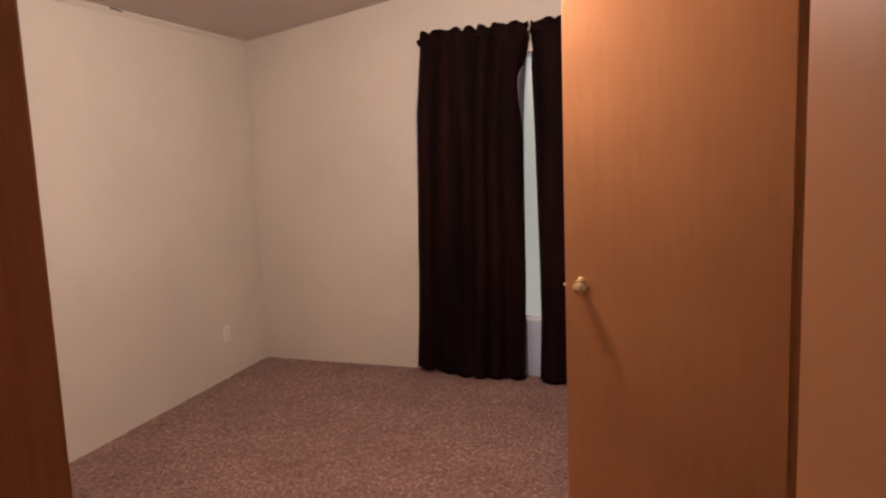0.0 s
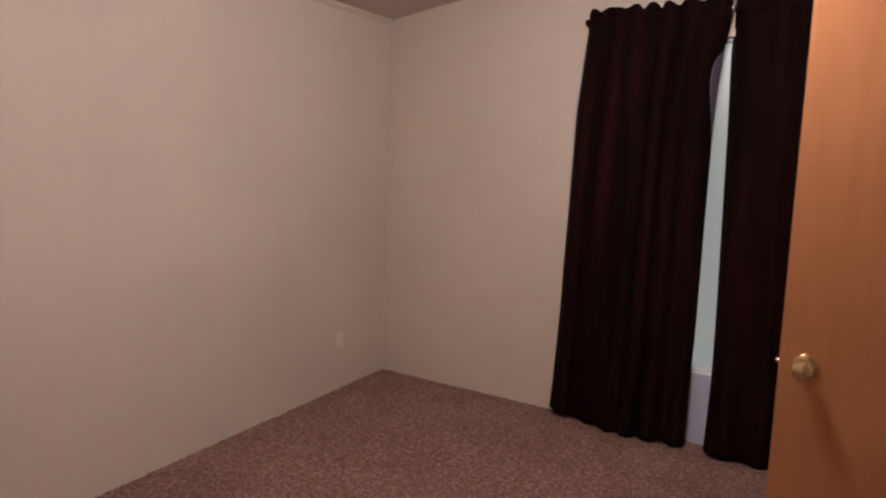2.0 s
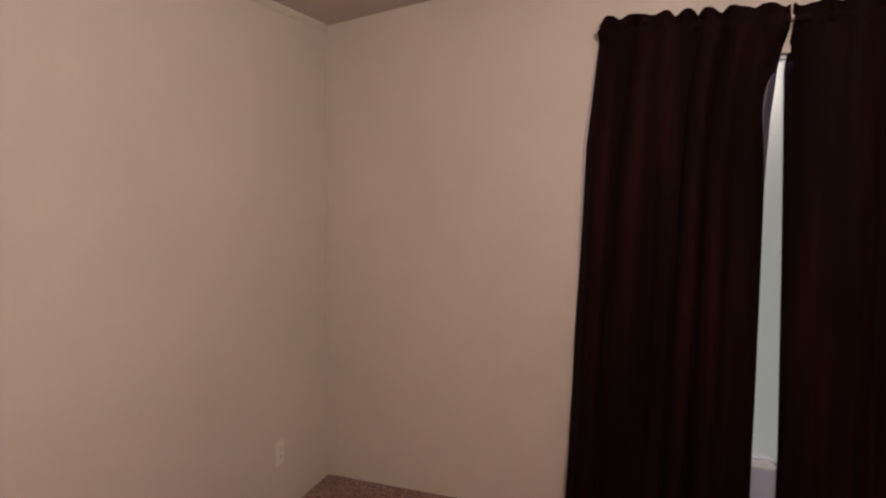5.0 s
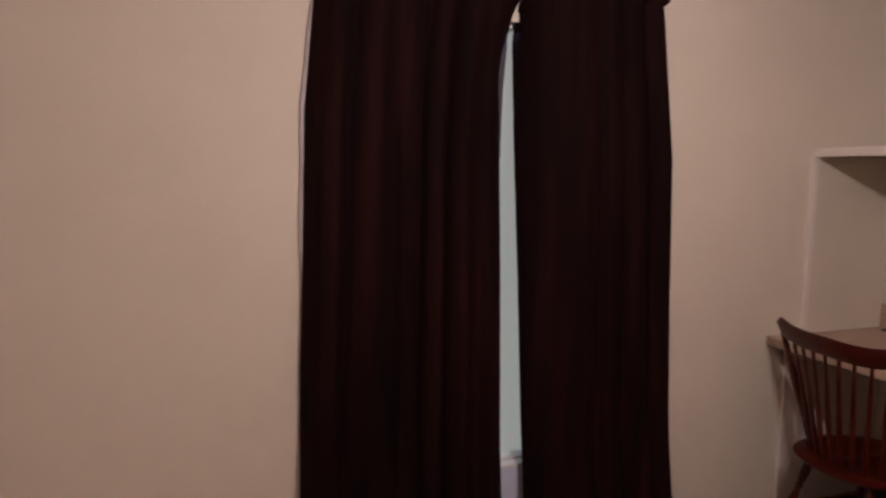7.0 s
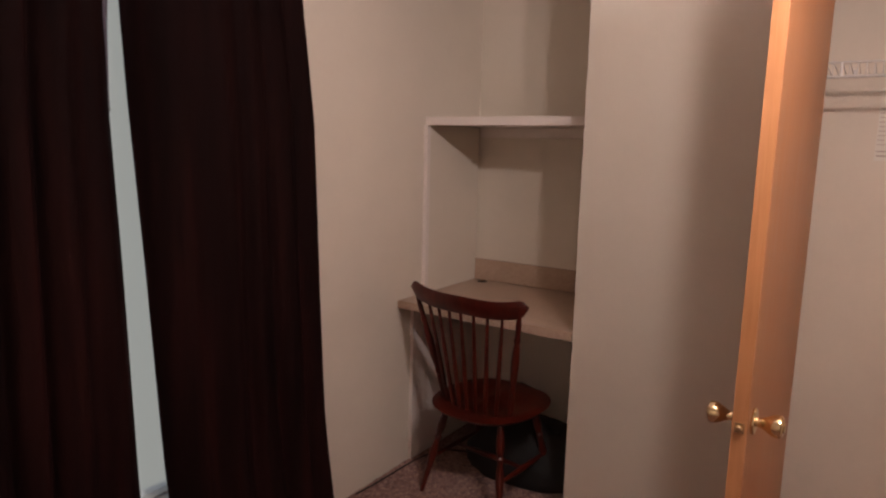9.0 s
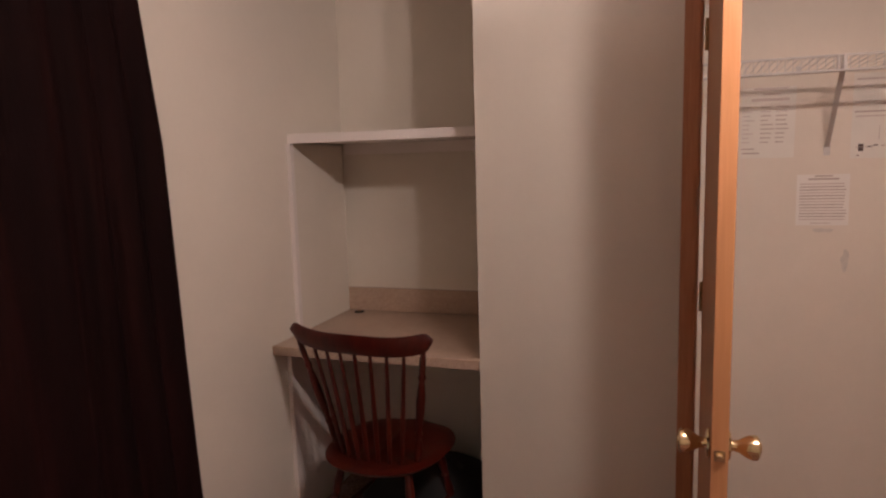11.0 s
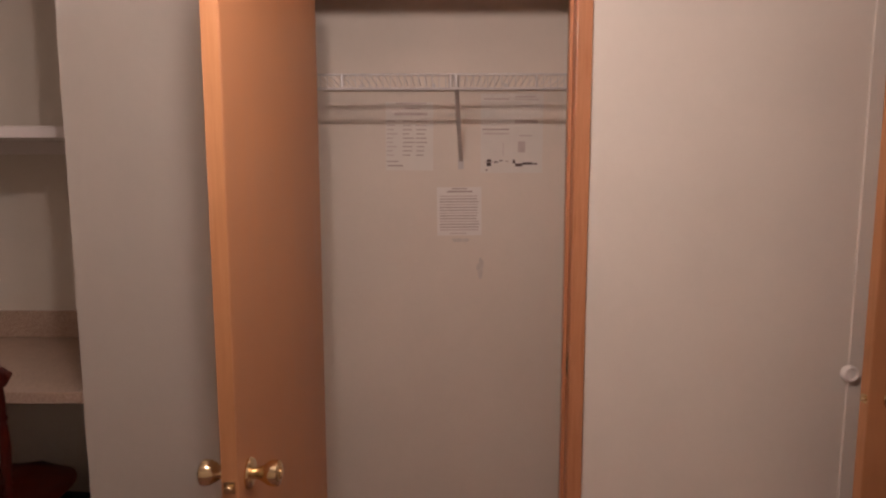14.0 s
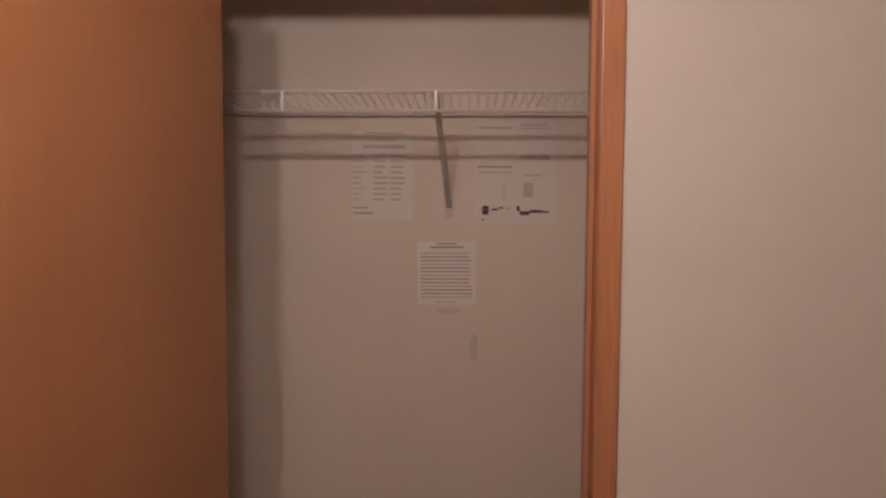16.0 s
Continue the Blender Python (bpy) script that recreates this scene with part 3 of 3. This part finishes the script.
# ---- desk and shelf in the alcove ----
def alcove_desk():
    d = holder("alcove_desk", 3.8, 3.8, 0)
    tagged(d, "built-in beige speckled laminate desk in the alcove", "desk")
    o = Vector((3.8, 3.8, 0))
    top, thick = 0.845, 0.038

    def rel(lo, hi):
        return tuple(Vector(lo) - o), tuple(Vector(hi) - o)
    boxes("desktop", [rel((3.510, BLOCK_N + 0.002, top - 0.02), (ALC_E - 0.001, ROOM_N - 0.001, top))], M_LAM, d, "beige speckled laminate", 0.002)
    boxes("front_edge", [rel((3.495, BLOCK_N + 0.002, top - thick), (3.5095, ROOM_N - 0.001, top + 0.001))], M_LAM, d, "rounded laminate edge", 0.004)
    boxes("backsplash", [rel((ALC_E - 0.021, BLOCK_N + 0.002, top + 0.001), (ALC_E - 0.001, ROOM_N - 0.002, top + 0.118))], M_LAM, d, "", 0.003)
    boxes("side_panel", [rel((3.600, ROOM_N - 0.020, 0.0), (ALC_E - 0.002, ROOM_N - 0.001, top - 0.0215))], M_TRIM, d, "white painted side board", 0.002)
    boxes("cleat", [rel((ALC_E - 0.021, BLOCK_N + 0.002, top - 0.09), (ALC_E - 0.002, ROOM_N - 0.022, top - 0.022))], M_TRIM, d, "", 0.002)


def alcove_shelf():
    d = holder("alcove_shelf", 3.9, 3.8, 1.69)
    tagged(d, "white painted wooden shelf above the desk", "shelf")
    o = Vector((3.9, 3.8, 1.69))

    def rel(lo, hi):
        return tuple(Vector(lo) - o), tuple(Vector(hi) - o)
    boxes("shelf_board", [rel((3.718, BLOCK_N + 0.002, 1.684), (ALC_E - 0.001, ROOM_N - 0.001, 1.704))], M_TRIM, d, "", 0.002)
    boxes("front_lip", [rel((3.700, BLOCK_N + 0.002, 1.676), (3.7175, ROOM_N - 0.001, 1.716))], M_TRIM, d, "", 0.003)
    boxes("side_board", [rel((3.688, ROOM_N - 0.0205, 0.8465), (3.7175, ROOM_N - 0.001, 1.6755))], M_TRIM, d, "", 0.002)
    boxes("lining_panel", [rel((3.718, ROOM_N - 0.012, 0.8465), (ALC_E - 0.022, ROOM_N - 0.001, 1.6755))], M_WALL, d, "beige painted panel like the wall")
    boxes("cleat", [rel((ALC_E - 0.020, BLOCK_N + 0.022, 1.63), (ALC_E - 0.001, ROOM_N - 0.022, 1.683)), rel((3.75, BLOCK_N + 0.002, 1.63), (ALC_E - 0.001, BLOCK_N + 0.021, 1.683))], M_TRIM, d, "", 0.002)


alcove_desk()
alcove_shelf()


# ---- chair ----
def chair():
    """Faces +y in its own axes; its seat is at 0.45."""
    c = holder("spindle_back_chair")
    tagged(c, "red mahogany spindle-back chair pushed in at the desk", "chair")
    nr, na = 10, 56
    bm = bmesh.new()

    def outline(a):
        s, q = math.sin(a), math.cos(a)
        rx = 0.252 + 0.012 * s
        ry = 0.262 if s > 0 else 0.272
        x = rx * (abs(q) ** 0.82) * (1 if q >= 0 else -1)
        y = ry * (abs(s) ** 0.86) * (1 if s >= 0 else -1)
        if s > 0:
            y += 0.018 * math.exp(-(x / 0.05) ** 2) + 0.010 * math.exp(-((abs(x) - 0.15) / 0.06) ** 2)
        return x, y
    rings_t, rings_b = [], []
    for i in range(nr + 1):
        f = i / nr
        rt, rb = [], []
        for k in range(na):
            x, y = outline(k * 2 * math.pi / na)
            px, py = x * f, y * f
            dish = -0.016 * math.exp(-((abs(px) - 0.09) / 0.085) ** 2) * math.exp(-((py + 0.02) / 0.13) ** 2)
            dish += 0.004 * math.exp(-(px / 0.03) ** 2) * (1 if py > 0 else 0.3)
            edge_drop = -0.010 * max(0, (f - 0.88) / 0.12) ** 2
            rt.append(bm.verts.new((px, py, 0.452 + dish + edge_drop)))
            rb.append(bm.verts.new((px * 0.93, py * 0.93, 0.412 + 0.012 * f)))
        rings_t.append(rt)
        rings_b.append(rb)
    for rings, flip in ((rings_t, False), (rings_b, True)):
        for r0, r1 in zip(rings[1:], rings[2:]):
            for k in range(na):
                q = (r0[k], r0[(k + 1) % na], r1[(k + 1) % na], r1[k])
                bm.faces.new(q[::-1] if flip else q)
        bm.faces.new(rings[1][::-1] if flip else rings[1])
        for v in rings[0]:
            bm.verts.remove(v)
    for k in range(na):
        bm.faces.new((rings_t[-1][k], rings_t[-1][(k + 1) % na], rings_b[-1][(k + 1) % na], rings_b[-1][k]))
    part("seat", bm, M_CHAIR, c, "", True)

    top_w, top_y, top_z = 0.268, -0.225, 0.934

    def crest_y(s):
        return top_y - 0.035 + 0.045 * s * s

    bm = bmesh.new()
    prev = None
    n = 36
    for i in range(n + 1):
        s = -1 + 2 * i / n
        x = s * 0.300
        y = crest_y(s)
        end = max(0, (abs(s) - 0.86) / 0.14)
        lift = 0.040 * (abs(s) ** 2.8)
        hh = 0.040 * (1 - 0.25 * math.exp(-(s / 0.25) ** 2) * 0) * math.sqrt(max(0.06, 1 - end ** 2.2))
        zc = top_z - 0.006 + lift + 0.006 * math.cos(s * math.pi)
        ring = []
        for k in range(10):
            a = k * 2 * math.pi / 10
            ring.append(bm.verts.new((x, y + 0.012 * math.cos(a) - 0.12 * math.sin(a) * hh, zc + hh * math.sin(a))))
        if prev:
            for k in range(10):
                bm.faces.new((prev[k], prev[(k + 1) % 10], ring[(k + 1) % 10], ring[k]))
        else:
            bm.faces.new(ring[::-1])
        prev = ring
    bm.faces.new(prev)
    part("crest_rail", bm, M_CHAIR, c, "", True)

    for sx in (-1, 1):
        bm = bmesh.new()
        a, b = Vector((sx * 0.176, -0.112, 0.44)), Vector((sx * top_w, crest_y(0.9) + 0.004, top_z - 0.008))
        prof = [(0, 0.013), (0.06, 0.014), (0.12, 0.017), (0.2, 0.014), (0.24, 0.0105), (0.27, 0.0155), (0.30, 0.011), (0.42, 0.0165), (0.58, 0.018), (0.70, 0.0135), (0.74, 0.0105), (0.77, 0.0155), (0.80, 0.011), (0.9, 0.0125), (1.0, 0.009)]
        tube(bm, [a.lerp(b, f) for f, _ in prof], [r for _, r in prof], 12)
        part("back_post", bm, M_CHAIR, c, "", True)
    for i in range(7):
        s = -0.75 + 1.5 * i / 6
        bm = bmesh.new()
        a = Vector((s * 0.172, -0.185 + 0.06 * s * s, 0.44))
        b = Vector((s * top_w * 0.98, crest_y(s) + 0.003, top_z - 0.005 + 0.01 * s * s))
        tube(bm, [a.lerp(b, f) for f in (0, 0.2, 0.4, 0.7, 1)], [0.0080, 0.0105, 0.0105, 0.0085, 0.0065], 8)
        part("spindle", bm, M_CHAIR, c, "", True)
    feet = {}
    for name, sx, sy in (("leg", -1, 1), ("leg", 1, 1), ("leg", -1, -1), ("leg", 1, -1)):
        bm = bmesh.new()
        a, b = Vector((sx * 0.145, sy * 0.135, 0.418)), Vector((sx * 0.215, sy * 0.215 - 0.01, 0.008))
        feet[sx, sy] = (a, b)
        prof = [(0, 0.012), (0.08, 0.015), (0.2, 0.019), (0.3, 0.017), (0.34, 0.012), (0.37, 0.018), (0.40, 0.012), (0.55, 0.019), (0.7, 0.016), (0.74, 0.012), (0.77, 0.015), (0.85, 0.012), (1, 0.010)]
        tube(bm, [a.lerp(b, f) for f, _ in prof], [r for _, r in prof], 12)
        part(name, bm, M_CHAIR, c, "", True)
    mids = {}
    for sx in (-1, 1):
        p = feet[sx, 1][0].lerp(feet[sx, 1][1], 0.60)
        q = feet[sx, -1][0].lerp(feet[sx, -1][1], 0.60)
        mids[sx] = p.lerp(q, 0.5)
        bm = bmesh.new()
        tube(bm, [p.lerp(q, f) for f in (0, 0.2, 0.5, 0.8, 1)], [0.007, 0.009, 0.014, 0.009, 0.007], 10)
        part("stretcher", bm, M_CHAIR, c, "", True)
    bm = bmesh.new()
    tube(bm, [mids[-1].lerp(mids[1], f) for f in (0, 0.2, 0.5, 0.8, 1)], [0.007, 0.009, 0.014, 0.009, 0.007], 10)
    part("stretcher", bm, M_CHAIR, c, "", True)
    return c


CHAIR = pose(3.590, 3.775, -0.008, 0, 0, -95)
chair().matrix_basis = CHAIR


# ---- closet: wire shelf, notices, stop ----
def wire_shelf():
    w = holder("wire_shelf", BACK_E, 2.3, 1.9)
    tagged(w, "white vinyl-coated wire shelf with a diagonal brace", "shelf")
    o = Vector((BACK_E, 2.3, 1.9))
    y0, y1 = 1.49, BLOCK_N - 0.105
    front, back = BACK_E - 0.35, BACK_E - 0.014
    zt, zl = 1.909, 1.858

    def bars(name, lines, label=""):
        bm = bmesh.new()
        for a, b, r in lines:
            tube(bm, [Vector(a) - o, Vector(b) - o], r, 8)
        return part(name, bm, M_WIRE, w, label, True)
    for x, z, r in ((front, zt, 0.0046), (front - 0.004, zl, 0.0052), (back, zt - 0.014, 0.0042)):
        bars("long_rod", [((x, y0, z), (x, y1, z), r)])
    wires = []
    y = y0 + 0.02
    while y < y1 - 0.01:
        wires.append(((front - 0.003, y, zt + 0.004), (back, y, zt - 0.010), 0.0015))
        wires.append(((front - 0.004, y, zt + 0.005), (front - 0.008, y, zl), 0.0015))
        y += 0.0254
    bars("deck_wire", wires)["kind"] = "stuff"
    for y in (1.56, 1.84, 2.155, 2.55, 2.87, 3.2):
        bars("lip_upright", [((front - 0.001, y, zt), (front - 0.004, y, zl), 0.0058)])
    bm = bmesh.new()
    a, b = Vector((front + 0.004, 2.134, zt - 0.006)) - o, Vector((BACK_E - 0.004, 2.106, 1.600)) - o
    d = (b - a)
    m = Matrix.Translation((a + b) / 2) @ d.to_track_quat('Z', 'Y').to_matrix().to_4x4()
    # strip is broadened to cover the brace's own shadow too
    box(bm, (-0.0085, -0.0030, -d.length / 2), (0.0085, 0.0030, d.length / 2), 0.0012, m)
    brace = part("brace", bm, M_BRACE_SHADED, w, "metal support brace, greyed and widened to take in its shadow")
    bm = bmesh.new()
    box(bm, tuple(Vector((BACK_E - 0.006, 2.094, 1.565)) - o), tuple(Vector((BACK_E - 0.0005, 2.118, 1.606)) - o), 0.002)
    part("foot", bm, M_WIRE, brace)
    bm = bmesh.new()
    box(bm, tuple(Vector((front - 0.007, 2.129, zl - 0.004)) - o), tuple(Vector((front + 0.010, 2.139, zt + 0.005)) - o), 0.002)
    part("hook_clip", bm, M_WIRE, w)
    for y in (1.62, 1.92, 2.22, 2.52, 2.82, 3.12):
        boxes("wall_clip", [tuple(tuple(Vector(p) - o) for p in ((BACK_E - 0.012, y - 0.008, zt - 0.012), (BACK_E - 0.0005, y + 0.008, zt + 0.010)))], M_WIRE, w, "", 0.002)


wire_shelf()


def notice(y_left, z_top, width, height, lines, label, tilt=0.0, divider=False, paper=M_PAPERDULL):
    """A sheet on the closet's back wall. Lines: (from the left, to, from the top, thickness, tone) as parts of the sheet's size."""
    n = holder("paper_notice", BACK_E - 0.0003, y_left, z_top)
    n.rotation_euler = (radians(tilt), 0, 0)
    tagged(n, label, "notice", "notices taped in the closet")
    bm = bmesh.new()
    box(bm, (-0.0008, -width, -height), (-0.0002, 0, 0))
    part("sheet", bm, paper, n)
    tones = {0: M_INKPALE, 1: M_INK, 2: M_INKDARK}
    for tone, mat in tones.items():
        bm = bmesh.new()
        got = False
        for a, b, t, h, k in lines:
            if k != tone:
                continue
            got = True
            box(bm, (-0.0018, -width * b, -height * (t + h)), (-0.0011, -width * a, -height * t))
        if got:
            part("printed_text", bm, mat, n)["kind"] = "stuff"
        else:
            bm.free()
    if divider:
        boxes("fold", [((-0.0020, -width * 0.505, -height * 0.98), (-0.0011, -width * 0.498, -height * 0.01))], M_PAPER, n)


rng = random.Random(11)
L1 = [(0.22, 0.86, 0.01, 0.022, 0), (0.40, 0.72, 0.09, 0.018, 0), (0.18, 0.88, 0.155, 0.040, 0)]
for r in range(9):
    t = 0.27 + r * 0.062
    L1 += [(0.02, 0.02 + rng.uniform(0.12, 0.26), t, 0.016, 0), (0.36, 0.36 + rng.uniform(0.12, 0.26), t, 0.016, 1 if r > 1 else 0), (0.64, 0.64 + rng.uniform(0.16, 0.24), t, 0.016, 1 if r > 1 else 0)]
L1 += [(0.02, 0.26, 0.86, 0.018, 1), (0.03, 0.36, 0.92, 0.022, 1)]
notice(2.422, 1.846, 0.20, 0.285, L1, "white schedule sheet with rows of short lines, on the wall", 0.3)
L2 = [(0.34, 0.68, 0.02, 0.028, 1), (0.22, 0.80, 0.075, 0.034, 1)]
for r in range(13):
    t = 0.175 + r * 0.058
    L2.append((0.06, rng.uniform(0.86, 0.95), t, 0.022, 0 if r % 3 == 0 else 1))
L2.append((0.28, 0.66, 0.945, 0.02, 0))
notice(2.208, 1.489, 0.190, 0.207, L2, "white text notice with a dark heading, on the wall", -0.4, False, M_PAPER)
L3 = [(0.04, 0.45, 0.06, 0.02, 0), (0.55, 0.88, 0.03, 0.02, 0), (0.55, 0.93, 0.07, 0.012, 0), (0.03, 0.46, 0.44, 0.018, 1), (0.05, 0.46, 0.495, 0.016, 0), (0.55, 0.92, 0.33, 0.045, 0), (0.62, 0.82, 0.52, 0.016, 0), (0.06, 0.30, 0.86, 0.012, 0), (0.08, 0.12, 0.955, 0.02, 1),
      (0.10, 0.17, 0.83, 0.085, 2), (0.22, 0.28, 0.855, 0.018, 2), (0.30, 0.36, 0.840, 0.014, 2), (0.40, 0.45, 0.845, 0.014, 1), (0.52, 0.56, 0.83, 0.05, 2), (0.56, 0.68, 0.88, 0.038, 2), (0.68, 0.83, 0.865, 0.030, 2), (0.83, 0.92, 0.875, 0.018, 2),
      (0.36, 0.37, 0.62, 0.16, 0), (0.60, 0.72, 0.60, 0.14, 0)]
notice(2.022, 1.880, 0.262, 0.330, L3, "white folded instruction sheet with small dark diagrams", 0.2, True)


def door_stop():
    s = holder("wall_door_stop", ROOM_E - 0.008, 0.865, 0.908)
    tagged(s, "round white rubber door bumper stuck on the wall", "door stop")
    m = Matrix.Rotation(radians(-90), 4, 'Y')
    bm = bmesh.new()
    lathe(bm, [(0.0275, 0), (0.028, 0.008), (0.026, 0.016), (0.0225, 0.020), (0.019, 0.0205), (0.0165, 0.017), (0.015, 0.0135)], 28, m)
    part("bumper", bm, M_RUBBER, s, "", True)
    bm = bmesh.new()
    lathe(bm, [(0.0140, 0.0142), (0.0135, 0.0165), (0.005, 0.0175)], 18, m)
    part("centre", bm, M_RUBBER, s, "", True)


door_stop()


def scuff(y, z, w, h, seed, lean):
    g = random.Random(seed)
    bm = bmesh.new()
    n = 22
    ring = []
    for k in range(n):
        a = k * 2 * math.pi / n
        q = 0.75 + 0.4 * g.random()
        ring.append((w / 2 * q * math.cos(a) + lean * h / 2 * q * math.sin(a), h / 2 * q * math.sin(a)))
    lo = [bm.verts.new((0, a, b)) for a, b in ring]
    hi = [bm.verts.new((-0.0003, a * 0.995, b * 0.995)) for a, b in ring]
    bm.faces.new(hi)
    for k in range(n):
        bm.faces.new((lo[k], lo[(k + 1) % n], hi[(k + 1) % n], hi[k]))
    ob = part("wall_scuff", bm, M_SMUDGE)
    ob.matrix_basis = pose(BACK_E - 0.0002, y, z)
    tagged(ob, "faint grey scuff mark on the closet back wall", "scuff mark")


scuff(2.022, 1.140, 0.030, 0.090, 2, -0.06)
scuff(2.105, 1.262, 0.080, 0.018, 5, 0.2)


def cord_clip():
    c = holder("cord_grommet", 4.150, 4.165, 0.845)
    tagged(c, "small dark brown plastic cord grommet on the laminate desk", "cord grommet")
    bm = bmesh.new()
    lathe(bm, [(0.026, 0.0), (0.026, 0.003), (0.022, 0.005), (0.012, 0.006)], 22)
    part("flange", bm, M_DARK, c, "", True)
    bm = bmesh.new()
    lathe(bm, [(0.011, 0.0055), (0.0105, 0.0085), (0.006, 0.0095)], 16)
    part("cap", bm, M_OLDBRASS, c, "", True)


cord_clip()


M_BLACK = simple("black_nylon_cloth", (0.0045, 0.0042, 0.0045), 0.75, 0, 0.2, 60, 0.2)


def slumped_bag():
    b = holder("cloth_bag", 3.90, 3.72, 0)
    tagged(b, "slumped black cloth bag on the carpet under the desk", "bag")
    bm = bmesh.new()
    nu, nv = 40, 16
    rings = []
    for j in range(nv + 1):
        t = j / nv
        row = []
        for k in range(nu):
            a = k * 2 * math.pi / nu
            rad = (1 - t ** 2.6) ** 0.5 if t < 1 else 0.02
            rad = max(rad, 0.03)
            q = noise.noise(Vector((math.cos(a) * 1.6, math.sin(a) * 1.6, t * 2.2)))
            q2 = noise.noise(Vector((math.cos(a) * 6, math.sin(a) * 6, t * 5 + 3)))
            x = 0.225 * rad * (abs(math.cos(a)) ** 0.75) * (1 if math.cos(a) >= 0 else -1) * (1 + 0.12 * q + 0.03 * q2)
            y = 0.30 * rad * (abs(math.sin(a)) ** 0.75) * (1 if math.sin(a) >= 0 else -1) * (1 + 0.12 * q + 0.03 * q2)
            z = 0.001 + 0.27 * t * (1 + 0.20 * noise.noise(Vector((x * 6, y * 6, 1.0))) * t) + 0.006 * q2 * t
            row.append(bm.verts.new((x, y, max(z, 0.001))))
        rings.append(row)
    for r0, r1 in zip(rings, rings[1:]):
        for k in range(nu):
            bm.faces.new((r0[k], r0[(k + 1) % nu], r1[(k + 1) % nu], r1[k]))
    bm.faces.new(rings[0][::-1])
    bm.faces.new(rings[-1])
    part("body", bm, M_BLACK, b, "", True)
    bm = bmesh.new()
    tube(bm, [(-0.05 + 0.02 * math.sin(i), -0.17 + 0.34 * i / 12, 0.235 + 0.07 * math.sin(i / 12 * math.pi)) for i in range(13)], 0.009, 8)
    part("carry_strap", bm, M_BLACK, b, "", True)


slumped_bag()


def floor_cord():
    c = holder("power_cord", 3.6, 4.18, 0)
    tagged(c, "thin black power cord lying on the carpet along the wall", "cord")
    bm = bmesh.new()
    pts = [(-0.42, 0.045, 0.005), (-0.30, 0.035, 0.005), (-0.15, 0.030, 0.006), (0.0, 0.025, 0.005), (0.12, 0.0, 0.005), (0.20, -0.06, 0.006), (0.24, -0.16, 0.006), (0.26, -0.24, 0.008)]
    tube(bm, pts, 0.0035, 8)
    part("cable", bm, M_BLACK, c, "", True)


floor_cord()
